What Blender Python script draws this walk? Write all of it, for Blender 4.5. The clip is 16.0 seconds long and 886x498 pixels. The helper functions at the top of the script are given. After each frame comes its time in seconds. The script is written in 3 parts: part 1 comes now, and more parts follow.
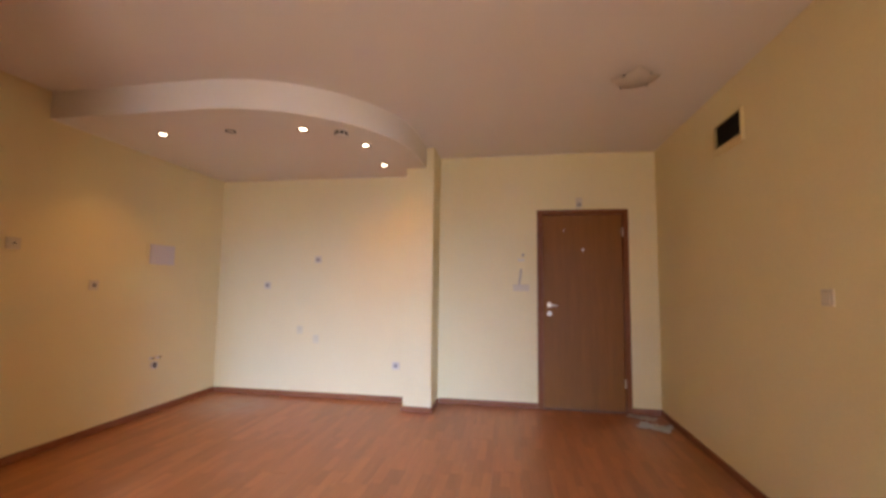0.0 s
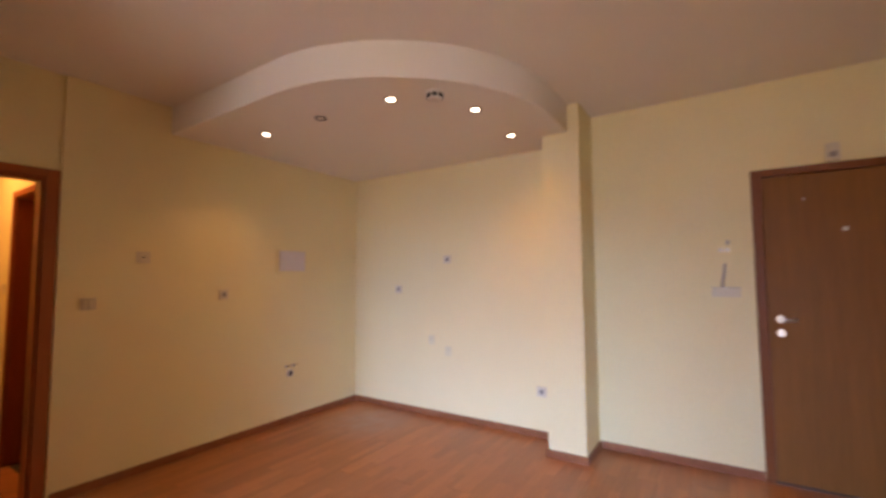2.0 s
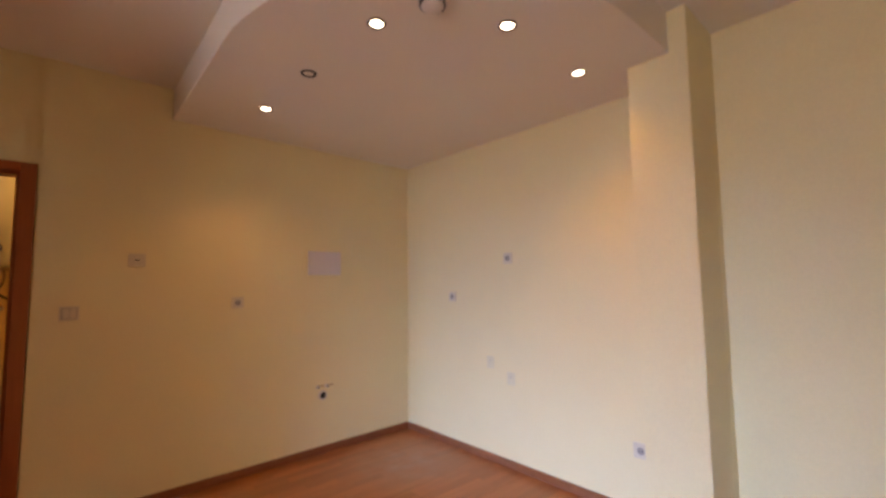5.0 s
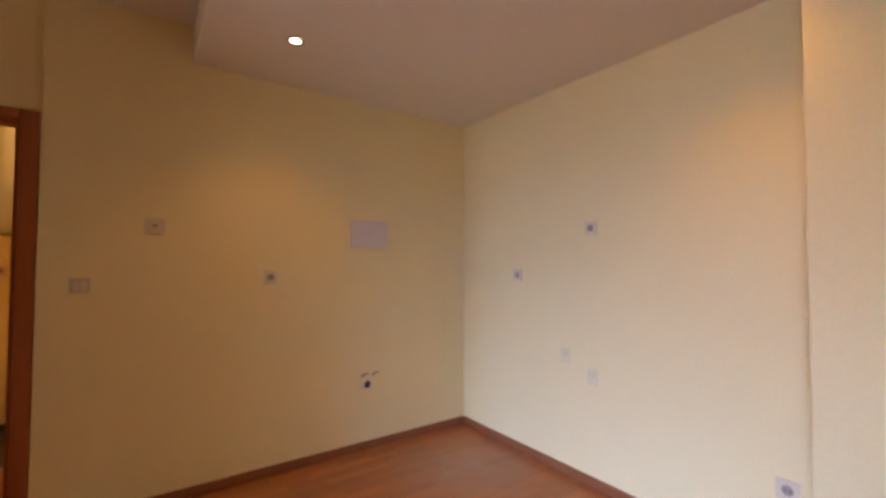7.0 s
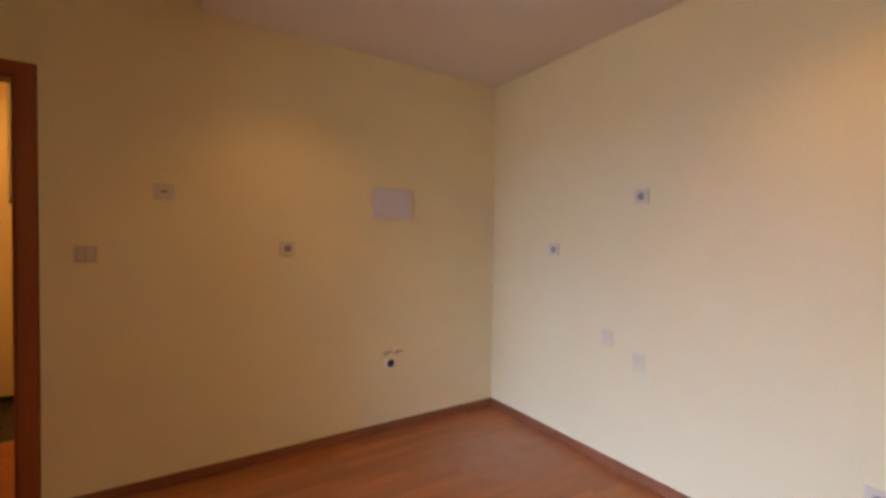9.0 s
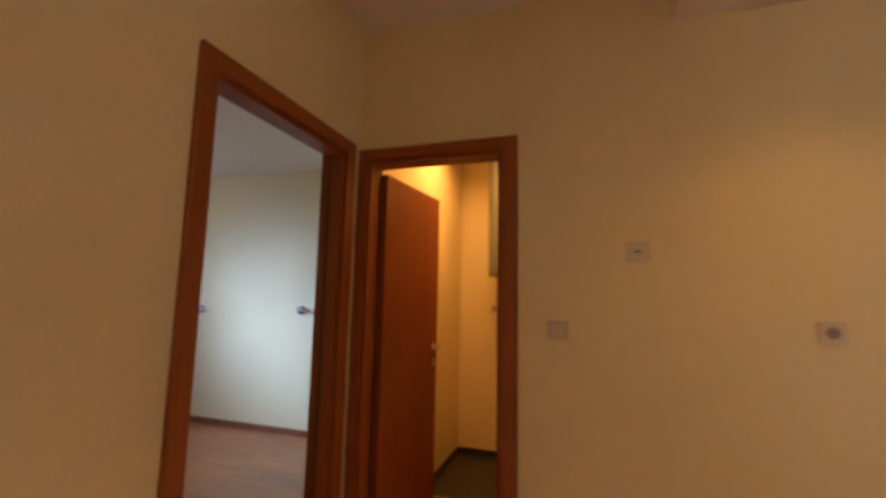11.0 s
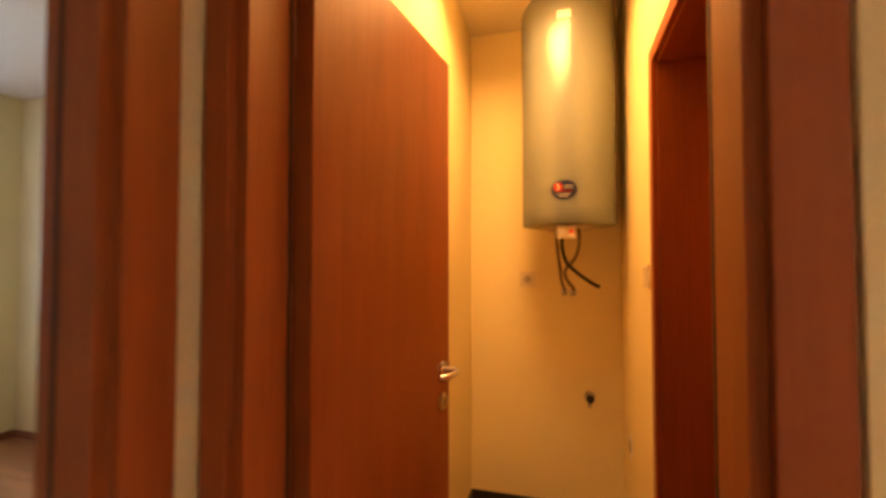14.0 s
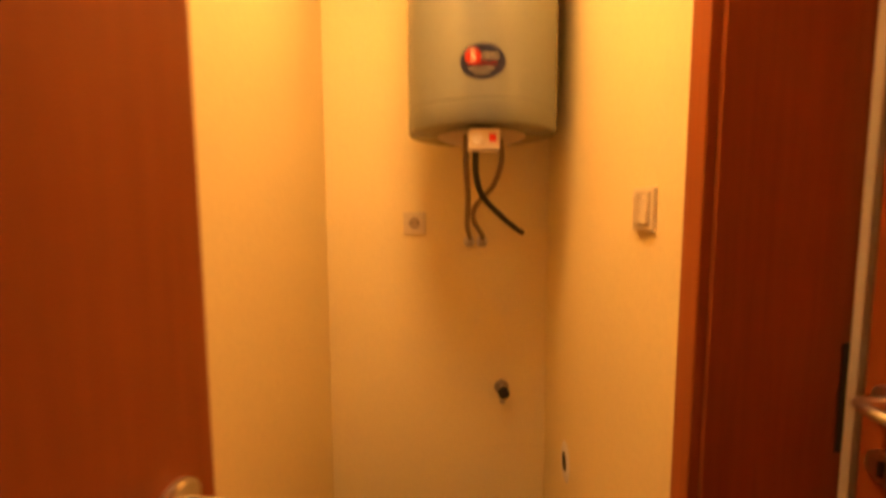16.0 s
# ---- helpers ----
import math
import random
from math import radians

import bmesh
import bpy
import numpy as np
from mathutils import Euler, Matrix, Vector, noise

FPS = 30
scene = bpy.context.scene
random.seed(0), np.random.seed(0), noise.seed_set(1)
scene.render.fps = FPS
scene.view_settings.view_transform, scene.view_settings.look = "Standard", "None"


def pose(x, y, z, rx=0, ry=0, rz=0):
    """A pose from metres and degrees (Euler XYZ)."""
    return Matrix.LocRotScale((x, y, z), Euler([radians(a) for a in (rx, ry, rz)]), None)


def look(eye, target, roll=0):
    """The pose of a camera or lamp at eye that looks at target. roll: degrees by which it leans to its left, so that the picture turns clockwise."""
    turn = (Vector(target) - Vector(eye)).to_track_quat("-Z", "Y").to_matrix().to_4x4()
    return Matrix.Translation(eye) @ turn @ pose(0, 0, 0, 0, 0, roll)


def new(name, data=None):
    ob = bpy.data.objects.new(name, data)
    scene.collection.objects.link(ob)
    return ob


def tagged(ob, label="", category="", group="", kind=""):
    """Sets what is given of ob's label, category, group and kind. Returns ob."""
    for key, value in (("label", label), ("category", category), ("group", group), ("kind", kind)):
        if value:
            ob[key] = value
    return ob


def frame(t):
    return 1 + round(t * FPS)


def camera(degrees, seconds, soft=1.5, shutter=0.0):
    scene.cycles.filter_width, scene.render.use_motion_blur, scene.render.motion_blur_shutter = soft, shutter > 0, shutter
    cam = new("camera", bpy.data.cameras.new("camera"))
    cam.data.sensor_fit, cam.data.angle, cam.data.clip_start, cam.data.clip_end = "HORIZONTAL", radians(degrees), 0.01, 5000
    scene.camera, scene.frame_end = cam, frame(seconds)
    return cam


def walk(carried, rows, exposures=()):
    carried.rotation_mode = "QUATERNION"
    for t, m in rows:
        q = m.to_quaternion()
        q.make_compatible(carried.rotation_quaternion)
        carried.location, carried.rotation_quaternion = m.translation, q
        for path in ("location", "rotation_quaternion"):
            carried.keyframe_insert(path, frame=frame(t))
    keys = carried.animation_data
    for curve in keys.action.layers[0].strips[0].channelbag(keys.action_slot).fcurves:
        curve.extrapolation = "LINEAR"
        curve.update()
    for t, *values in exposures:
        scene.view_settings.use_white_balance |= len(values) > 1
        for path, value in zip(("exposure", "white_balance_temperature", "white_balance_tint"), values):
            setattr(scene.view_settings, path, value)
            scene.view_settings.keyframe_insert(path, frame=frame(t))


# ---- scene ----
cam = camera(92.1, 16.0, soft=3.2, shutter=0.5)

PATH = [
    (0, (-0.15, 0.375, 1.272), (-0.468, 2.342, 1.44), 0.7),
    (0.5, (-0.063, 0.66, 1.321), (-0.487, 2.611, 1.44), -1.3),
    (1, (-0.024, 0.93, 1.363), (-0.778, 2.777, 1.505), 1.3),
    (1.5, (-0.043, 1.19, 1.332), (-0.959, 2.96, 1.5), 1.2),
    (2, (-0.087, 1.415, 1.371), (-1.17, 3.092, 1.502), -0.4),
    (2.5, (-0.11, 1.639, 1.359), (-1.429, 3.132, 1.534), 1.7),
    (3, (-0.144, 1.902, 1.323), (-1.466, 3.393, 1.492), 0.1),
    (3.5, (-0.182, 2.136, 1.388), (-1.582, 3.553, 1.57), -0.0),
    (6, (-0.449, 2.582, 1.326), (-1.974, 3.875, 1.387), -0.5),
    (6.5, (-0.598, 2.682, 1.313), (-2.183, 3.901, 1.287), -0.0),
    (7, (-0.764, 2.765, 1.33), (-2.393, 3.925, 1.395), 0.2),
    (7.5, (-0.833, 2.818, 1.329), (-2.442, 4.005, 1.313), -0.1),
    (8, (-0.843, 2.796, 1.323), (-2.488, 3.932, 1.298), 0.7),
    (8.5, (-0.844, 2.817, 1.315), (-2.493, 3.949, 1.287), 0.8),
    (9, (-0.982, 2.867, 1.301), (-2.669, 3.94, 1.256), 0.7),
    (9.5, (-1.194, 2.877, 1.321), (-3.015, 3.701, 1.369), 0.4),
    (10, (-1.351, 2.878, 1.335), (-3.349, 2.945, 1.405), 0.3),
    (10.2, (-1.435, 2.83, 1.329), (-3.427, 2.725, 1.479), 0.5),
    (12.3, (-2.288, 2.421, 1.315), (-4.01, 1.405, 1.357), -0.7),
    (12.5, (-2.39, 2.381, 1.308), (-4.16, 1.455, 1.397), -0.5),
    (13, (-2.625, 2.263, 1.326), (-4.507, 1.592, 1.419), -1.3),
    (13.5, (-2.856, 2.179, 1.339), (-4.747, 1.534, 1.44), -1.4),
    (14, (-3.09, 2.08, 1.355), (-5.013, 1.533, 1.41), -0.0),
    (14.5, (-3.302, 1.986, 1.36), (-5.287, 1.798, 1.511), -1.3),
    (15, (-3.519, 1.959, 1.326), (-5.511, 1.811, 1.416), -0.8),
    (15.5, (-3.716, 1.939, 1.335), (-5.713, 1.881, 1.429), 0.1),
    (16, (-3.955, 1.966, 1.3), (-5.947, 1.989, 1.118), -0.2),
]

SKY, SUN, DAY, DAY2, ROOM, SPOT, CORR = 0.11, 0.5, 3200, 28.5, 9.5, 16, 18
walk(cam, [(t, look(eye, target, roll)) for t, eye, target, roll in PATH],
     [(0, -0.17, 6970, 19), (3.7, -0.24, 6830, 18.2), (6, -0.28, 6770, 18), (10.2, -0.40, 6850, 17.5), (12.3, 0.33, 7000, 13.5), (13, 0.42, 7100, 13.5), (14, 0.80, 6950, 15), (15, 0.90, 6800, 14.5), (16, 0.80, 6750, 13)])

# ---- light ----
world = bpy.data.worlds.new("world")
scene.world = world
world.use_nodes = True
wn, wl = world.node_tree.nodes, world.node_tree.links
sky = wn.new("ShaderNodeTexSky")
sky.sky_type = "NISHITA"
sky.sun_disc = False
sky.sun_elevation, sky.sun_rotation = radians(36), radians(76)
wn["Background"].inputs["Strength"].default_value = SKY
wl.new(sky.outputs["Color"], wn["Background"].inputs["Color"])


def lamp(name, kind, m, energy, colour, **more):
    data = bpy.data.lights.new(name, kind)
    data.energy, data.color = energy, colour
    if kind == "AREA":
        data.shape, data.size, data.size_y = "RECTANGLE", more["size"], more["size_y"]
        data.spread = more.get("spread", math.pi)
    elif kind == "SPOT":
        data.spot_size, data.spot_blend, data.shadow_soft_size = more["cone"], more["blend"], more["soft"]
    elif kind == "SUN":
        data.angle = more["angle"]
    else:
        data.shadow_soft_size = more["soft"]
    ob = new(name, data)
    ob.matrix_world = m
    return ob


lamp("sun", "SUN", look((8, 2, 6), (0, 0, 0)), SUN, (1, 0.95, 0.86), angle=radians(35))
# added area lamp in place of bright hazy sky low in the south-east, beyond the windows
lamp("sky_daylight", "AREA", look((3.7, -13.0, 6.2), (0.1, -1.9, 1.4)), DAY, (0.37, 0.60, 1.14), size=7.5, size_y=9.5, spread=radians(64))
# added warm fill lamp in the living room's window opening, for ceiling and walls
lamp("window_warm_fill", "AREA", look((0.1, -1.76, 1.12), (-2.3, 5.0, 1.3)), DAY2, (1.0, 0.80, 0.50), size=2.1, size_y=1.9, spread=radians(110))
# daylight in the bedroom's window opening
lamp("bedroom_daylight", "AREA", look((-3.69, -2.0, 1.66), (-4.4, 0.6, 1.35)), ROOM, (0.74, 0.75, 1.0), size=0.9, size_y=1.35)
WARM = (1.0, 0.50, 0.18)
SPOTS = ((-2.999, 3.406), (-1.777, 3.438), (-1.412, 3.878), (-1.432, 4.501))
for x, y in SPOTS:
    lamp("downlight_lamp", "SPOT", pose(x, y, 2.455), SPOT, WARM, cone=radians(116), blend=0.9, soft=0.03)
lamp("corridor_lamp", "POINT", pose(-4.63, 1.92, 2.56), CORR * 0.08, (1.0, 0.485, 0.145), soft=0.16)
lamp("corridor_lamp_lower", "AREA", pose(-4.63, 1.92, 2.595), CORR * 0.92, (1.0, 0.485, 0.145), size=0.44, size_y=0.44, spread=radians(158))

# ---- materials ----
def mat(name, base, rough=0.6, metal=0.0, vary=0.08, scale=3.0, fine=60.0, bump=0.03, stretch=(1, 1, 1), gloss=0.5, per_object=0.0):
    m = bpy.data.materials.new(name)
    m.use_nodes = True
    n, l = m.node_tree.nodes, m.node_tree.links
    b = n["Principled BSDF"]
    b.inputs["Roughness"].default_value, b.inputs["Metallic"].default_value = rough, metal
    b.inputs["Specular IOR Level"].default_value = gloss
    tc, mp = n.new("ShaderNodeTexCoord"), n.new("ShaderNodeMapping")
    mp.inputs["Scale"].default_value = stretch
    l.new(tc.outputs["Object"], mp.inputs["Vector"])
    big, small = n.new("ShaderNodeTexNoise"), n.new("ShaderNodeTexNoise")
    for tex, sc, det in ((big, scale, 4), (small, fine, 5)):
        tex.inputs["Scale"].default_value, tex.inputs["Detail"].default_value = sc, det
        l.new(mp.outputs["Vector"], tex.inputs["Vector"])
    add = n.new("ShaderNodeMath")
    add.operation = "ADD"
    l.new(big.outputs["Fac"], add.inputs[0])
    l.new(small.outputs["Fac"], add.inputs[1])
    ramp = n.new("ShaderNodeMapRange")
    ramp.inputs["From Min"].default_value, ramp.inputs["From Max"].default_value = 0.7, 1.3
    ramp.inputs["To Min"].default_value, ramp.inputs["To Max"].default_value = 1 - vary, 1 + vary
    l.new(add.outputs[0], ramp.inputs["Value"])
    last = ramp.outputs["Result"]
    if per_object:
        info, pr, mul = n.new("ShaderNodeObjectInfo"), n.new("ShaderNodeMapRange"), n.new("ShaderNodeMath")
        pr.inputs["To Min"].default_value, pr.inputs["To Max"].default_value = 1 - per_object, 1 + per_object
        l.new(info.outputs["Random"], pr.inputs["Value"])
        mul.operation = "MULTIPLY"
        l.new(last, mul.inputs[0])
        l.new(pr.outputs["Result"], mul.inputs[1])
        last = mul.outputs[0]
    sc = n.new("ShaderNodeVectorMath")
    sc.operation = "SCALE"
    sc.inputs[0].default_value = base
    l.new(last, sc.inputs["Scale"])
    l.new(sc.outputs["Vector"], b.inputs["Base Color"])
    if bump:
        bp = n.new("ShaderNodeBump")
        bp.inputs["Strength"].default_value, bp.inputs["Distance"].default_value = bump, 0.01
        l.new(small.outputs["Fac"], bp.inputs["Height"])
        l.new(bp.outputs["Normal"], b.inputs["Normal"])
    return m


def laminate_mat():
    """Three-strip laminate: short staggered staves along the plank, each with its own tone and grain."""
    m = mat("laminate", (0.39, 0.147, 0.050), rough=0.34, vary=0.10, scale=2.0, fine=9.0, bump=0.015, stretch=(14, 1.2, 1), per_object=0.05)
    n, l = m.node_tree.nodes, m.node_tree.links
    b = n["Principled BSDF"]
    src = b.inputs["Base Color"].links[0].from_socket
    tc, mp, br = n.new("ShaderNodeTexCoord"), n.new("ShaderNodeMapping"), n.new("ShaderNodeTexBrick")
    info, off = n.new("ShaderNodeObjectInfo"), n.new("ShaderNodeVectorMath")
    off.operation = "SCALE"
    off.inputs[0].default_value = (0, 7.3, 0)
    l.new(info.outputs["Random"], off.inputs["Scale"])
    l.new(off.outputs["Vector"], mp.inputs["Location"])
    mp.inputs["Rotation"].default_value = (0, 0, radians(90))
    l.new(tc.outputs["Object"], mp.inputs["Vector"])
    l.new(mp.outputs["Vector"], br.inputs["Vector"])
    br.inputs["Color1"].default_value, br.inputs["Color2"].default_value = (0.84, 0.83, 0.82, 1), (1.16, 1.13, 1.08, 1)
    br.inputs["Mortar"].default_value = (0.82, 0.80, 0.78, 1)
    br.inputs["Scale"].default_value, br.inputs["Mortar Size"].default_value = 1.0, 0.0012
    br.inputs["Brick Width"].default_value, br.inputs["Row Height"].default_value = 0.42, 0.065
    mix = n.new("ShaderNodeVectorMath")
    mix.operation = "MULTIPLY"
    l.new(src, mix.inputs[0])
    l.new(br.outputs["Color"], mix.inputs[1])
    # a dusty scuffed patch in the kitchen corner
    geo, sub, dist, fall, dust, amount, blend = (n.new("ShaderNode" + k) for k in ("NewGeometry", "VectorMath", "VectorMath", "MapRange", "TexNoise", "Math", "Mix"))
    sub.operation, dist.operation, amount.operation = "SUBTRACT", "LENGTH", "MULTIPLY"
    sub.inputs[1].default_value = (-3.02, 4.52, 0)
    l.new(geo.outputs["Position"], sub.inputs[0])
    l.new(sub.outputs["Vector"], dist.inputs[0])
    fall.inputs["From Min"].default_value, fall.inputs["From Max"].default_value = 0.12, 0.55
    fall.inputs["To Min"].default_value, fall.inputs["To Max"].default_value = 0.75, 0.0
    l.new(dist.outputs["Value"], fall.inputs["Value"])
    dust.inputs["Scale"].default_value, dust.inputs["Detail"].default_value = 9, 6
    l.new(geo.outputs["Position"], dust.inputs["Vector"])
    l.new(fall.outputs["Result"], amount.inputs[0])
    l.new(dust.outputs["Fac"], amount.inputs[1])
    blend.data_type = "RGBA"
    l.new(amount.outputs[0], blend.inputs[0])
    l.new(mix.outputs["Vector"], blend.inputs[6])
    blend.inputs[7].default_value = (0.42, 0.34, 0.29, 1)
    l.new(blend.outputs[2], b.inputs["Base Color"])
    return m


def glow_mat(name, colour, power):
    m = bpy.data.materials.new(name)
    m.use_nodes = True
    b = m.node_tree.nodes["Principled BSDF"]
    b.inputs["Base Color"].default_value = (*colour, 1)
    b.inputs["Emission Color"].default_value, b.inputs["Emission Strength"].default_value = (*colour, 1), power
    return m


def glass_mat(name, tint=(0.95, 0.97, 0.96)):
    m = bpy.data.materials.new(name)
    m.use_nodes = True
    b = m.node_tree.nodes["Principled BSDF"]
    b.inputs["Base Color"].default_value = (*tint, 1)
    b.inputs["Roughness"].default_value, b.inputs["IOR"].default_value = 0.01, 1.45
    b.inputs["Transmission Weight"].default_value = 1
    return m


PAINT = mat("cream_wall_paint", (0.79, 0.672, 0.378), 0.75, vary=0.035, scale=1.3, fine=90, bump=0.03, gloss=0.3)
CEIL = mat("white_ceiling_paint", (0.80, 0.735, 0.63), 0.85, vary=0.02, scale=1.0, fine=80, bump=0.04, gloss=0.2)
LAMINATE = laminate_mat()
WOOD = mat("cherry_veneer", (0.305, 0.082, 0.022), 0.42, vary=0.13, scale=1.3, fine=10, bump=0.015, stretch=(9, 9, 0.5), per_object=0.05, gloss=0.3)
WOOD_H = mat("cherry_veneer_level", (0.305, 0.082, 0.022), 0.42, vary=0.13, scale=1.3, fine=10, bump=0.015, stretch=(0.5, 9, 9), gloss=0.2)
DOORWOOD = mat("entrance_veneer", (0.215, 0.083, 0.014), 0.55, vary=0.11, scale=2.0, fine=10, bump=0.015, stretch=(9, 9, 0.5), gloss=0.2)
FRAMEWOOD = mat("entrance_frame_veneer", (0.19, 0.058, 0.015), 0.5, vary=0.10, scale=2.0, fine=10, bump=0.015, stretch=(9, 9, 0.5), gloss=0.2)
SKIRT = mat("skirting_foil", (0.25, 0.088, 0.038), 0.45, vary=0.12, scale=4, fine=20, bump=0.01, gloss=0.25)
TILE = mat("dark_floor_tile", (0.035, 0.028, 0.022), 0.3, vary=0.2, scale=6, fine=40, bump=0.02, per_object=0.1)
GROUT = mat("dark_grout", (0.05, 0.045, 0.04), 0.9)
PLASTIC = mat("white_plastic", (0.70, 0.63, 0.53), 0.38, vary=0.03, bump=0.0)
PLATE = mat("dusty_white_plastic", (0.66, 0.57, 0.415), 0.42, vary=0.05, bump=0.0)
HOSE = mat("dull_braided_hose", (0.22, 0.16, 0.11), 0.5, metal=0.4, vary=0.3, fine=200, bump=0.1)
DUSTY = mat("dusty_grey_plastic", (0.44, 0.37, 0.30), 0.5, vary=0.06, bump=0.0)
LILAC = mat("pale_box_plastic", (0.66, 0.60, 0.60), 0.45, vary=0.03, bump=0.0)
BEIGE = mat("aged_plastic", (0.69, 0.61, 0.39), 0.5, vary=0.05, bump=0.0)
GREYP = mat("grey_plastic", (0.30, 0.255, 0.22), 0.5, vary=0.05, bump=0.0)
# plastic darkened by colour for the shade in socket wells and switch gaps
WELL = mat("well_shade_colour", (0.40, 0.32, 0.23), 0.6, vary=0.05, bump=0.0)
# for black parts, and for hole and slot shade put into the colour
BLACK = mat("black_parts_and_hole_shade", (0.012, 0.011, 0.010), 0.6, vary=0.1, bump=0.0)
CHROME = mat("brushed_nickel", (0.66, 0.64, 0.62), 0.30, metal=1.0, vary=0.05, bump=0.0)
BRASS = mat("dull_steel", (0.42, 0.38, 0.33), 0.42, metal=1.0, vary=0.15, bump=0.02)
SILVER = mat("silver_enamel", (0.215, 0.24, 0.225), 0.25, metal=0.25, gloss=0.4, vary=0.03, scale=2, bump=0.0)
SEAL = mat("white_seal", (0.62, 0.60, 0.52), 0.6, vary=0.06, bump=0.0)
SEALBROWN = mat("brown_door_seal", (0.075, 0.026, 0.014), 0.6, vary=0.08, bump=0.0)
DARKWOOD = mat("dark_window_wood", (0.070, 0.030, 0.017), 0.4, vary=0.18, stretch=(6, 6, 0.8), bump=0.02)
RUST = mat("rusty_stain", (0.50, 0.34, 0.19), 0.8, vary=0.25, scale=20, bump=0.05)
PAPER = mat("crumpled_film", (0.72, 0.68, 0.60), 0.5, vary=0.08, scale=8, bump=0.05)
NAVY = mat("navy_print", (0.02, 0.025, 0.09), 0.4, vary=0.05, bump=0.0)
RED = mat("red_print", (0.62, 0.03, 0.02), 0.4, vary=0.05, bump=0.0)
PRINT = mat("white_print", (0.75, 0.72, 0.70), 0.4, vary=0.03, bump=0.0)
DARKRING = mat("bronze_ring", (0.10, 0.07, 0.05), 0.45, metal=0.5, vary=0.05, bump=0.0)
GLASS = glass_mat("window_glass")
FROST = mat("frosted_glass", (0.80, 0.72, 0.58), 0.45, vary=0.04, bump=0.0)
BULB = glow_mat("downlight_bulb", (1.0, 0.86, 0.62), 14)
CORRBULB = glow_mat("corridor_shade", (1.0, 0.62, 0.25), 6)
RENDER = mat("cream_facade_render", (0.60, 0.47, 0.26), 0.9, vary=0.06, scale=1, fine=40, bump=0.1)
BAND = mat("white_facade_band", (0.74, 0.72, 0.68), 0.9, vary=0.04, bump=0.05)
ORANGEWOOD = mat("orange_joinery", (0.52, 0.22, 0.09), 0.45, vary=0.12, stretch=(6, 6, 0.6))
GREENGLASS = mat("green_pane", (0.34, 0.42, 0.38), 0.55, gloss=0.2, vary=0.05, bump=0.0)
ASPHALT = mat("courtyard_paving", (0.22, 0.21, 0.20), 0.9, vary=0.12)


# ---- mesh helpers ----
def box(bm, x0, x1, y0, y1, z0, z1, bevel=0.0):
    m = Matrix.LocRotScale(((x0 + x1) / 2, (y0 + y1) / 2, (z0 + z1) / 2), None, (abs(x1 - x0), abs(y1 - y0), abs(z1 - z0)))
    vs = bmesh.ops.create_cube(bm, size=1, matrix=m)["verts"]
    if bevel:
        es = {e for v in vs for e in v.link_edges}
        bmesh.ops.bevel(bm, geom=list(es), offset=bevel, segments=2, affect="EDGES", profile=0.6)
    return bm


def boxed(*args, bevel=0.0):
    return box(bmesh.new(), *args, bevel=bevel)


def lathe(bm, profile, m=None, seg=32):
    """Turns a list of (radius, height) about z, then places it by m."""
    m = m or Matrix()
    rings = []
    for r, h in profile:
        if r < 1e-6:
            rings.append([bm.verts.new(m @ Vector((0, 0, h)))])
        else:
            rings.append([bm.verts.new(m @ Vector((r * math.cos(2 * math.pi * k / seg), r * math.sin(2 * math.pi * k / seg), h))) for k in range(seg)])
    for a, b in zip(rings, rings[1:]):
        for k in range(seg):
            j = (k + 1) % seg
            if len(a) == 1 and len(b) > 1:
                bm.faces.new((a[0], b[k], b[j]))
            elif len(b) == 1 and len(a) > 1:
                bm.faces.new((a[k], a[j], b[0]))
            elif len(a) > 1:
                bm.faces.new((a[k], a[j], b[j], b[k]))
    bmesh.ops.recalc_face_normals(bm, faces=bm.faces[:])
    return bm


def tube(bm, pts, r, seg=10, smooth=5):
    """A round bar or hose along a smooth line through pts."""
    P = [Vector(p) for p in pts]
    line = []
    for i in range(len(P) - 1):
        a, b, c, d = P[max(i - 1, 0)], P[i], P[i + 1], P[min(i + 2, len(P) - 1)]
        for k in range(smooth):
            s = k / smooth
            line.append(0.5 * (2 * b + (c - a) * s + (2 * a - 5 * b + 4 * c - d) * s * s + (3 * b - a - 3 * c + d) * s ** 3))
    line.append(P[-1])
    rings, side = [], None
    for i, p in enumerate(line):
        way = (line[min(i + 1, len(line) - 1)] - line[max(i - 1, 0)]).normalized()
        side = (side or way.orthogonal())
        side = (side - way * side.dot(way)).normalized()
        up = way.cross(side)
        rings.append([bm.verts.new(p + r * (math.cos(2 * math.pi * k / seg) * side + math.sin(2 * math.pi * k / seg) * up)) for k in range(seg)])
    for a, b in zip(rings, rings[1:]):
        for k in range(seg):
            bm.faces.new((a[k], a[(k + 1) % seg], b[(k + 1) % seg], b[k]))
    bm.faces.new(rings[0][::-1])
    bm.faces.new(rings[-1])
    bmesh.ops.recalc_face_normals(bm, faces=bm.faces[:])
    return bm


def part(name, bm, material, parent=None, label="", smooth=False):
    me = bpy.data.meshes.new(name)
    if smooth:
        for f in bm.faces:
            f.smooth = True
    bm.to_mesh(me)
    bm.free()
    if smooth:
        me.set_sharp_from_angle(angle=radians(35))
    me.materials.append(material)
    ob = new(name, me)
    ob.parent = parent
    return tagged(ob, label)


def thing(name, label, category, m=None, group="", kind=""):
    ob = new(name)
    ob.empty_display_size = 0.05
    ob.matrix_world = m or Matrix()
    return tagged(ob, label, category, group, kind)


def structure(name, bm, material, label, category):
    bmesh.ops.remove_doubles(bm, verts=bm.verts[:], dist=1e-5)
    return tagged(part(name, bm, material), label, category, kind="structure")


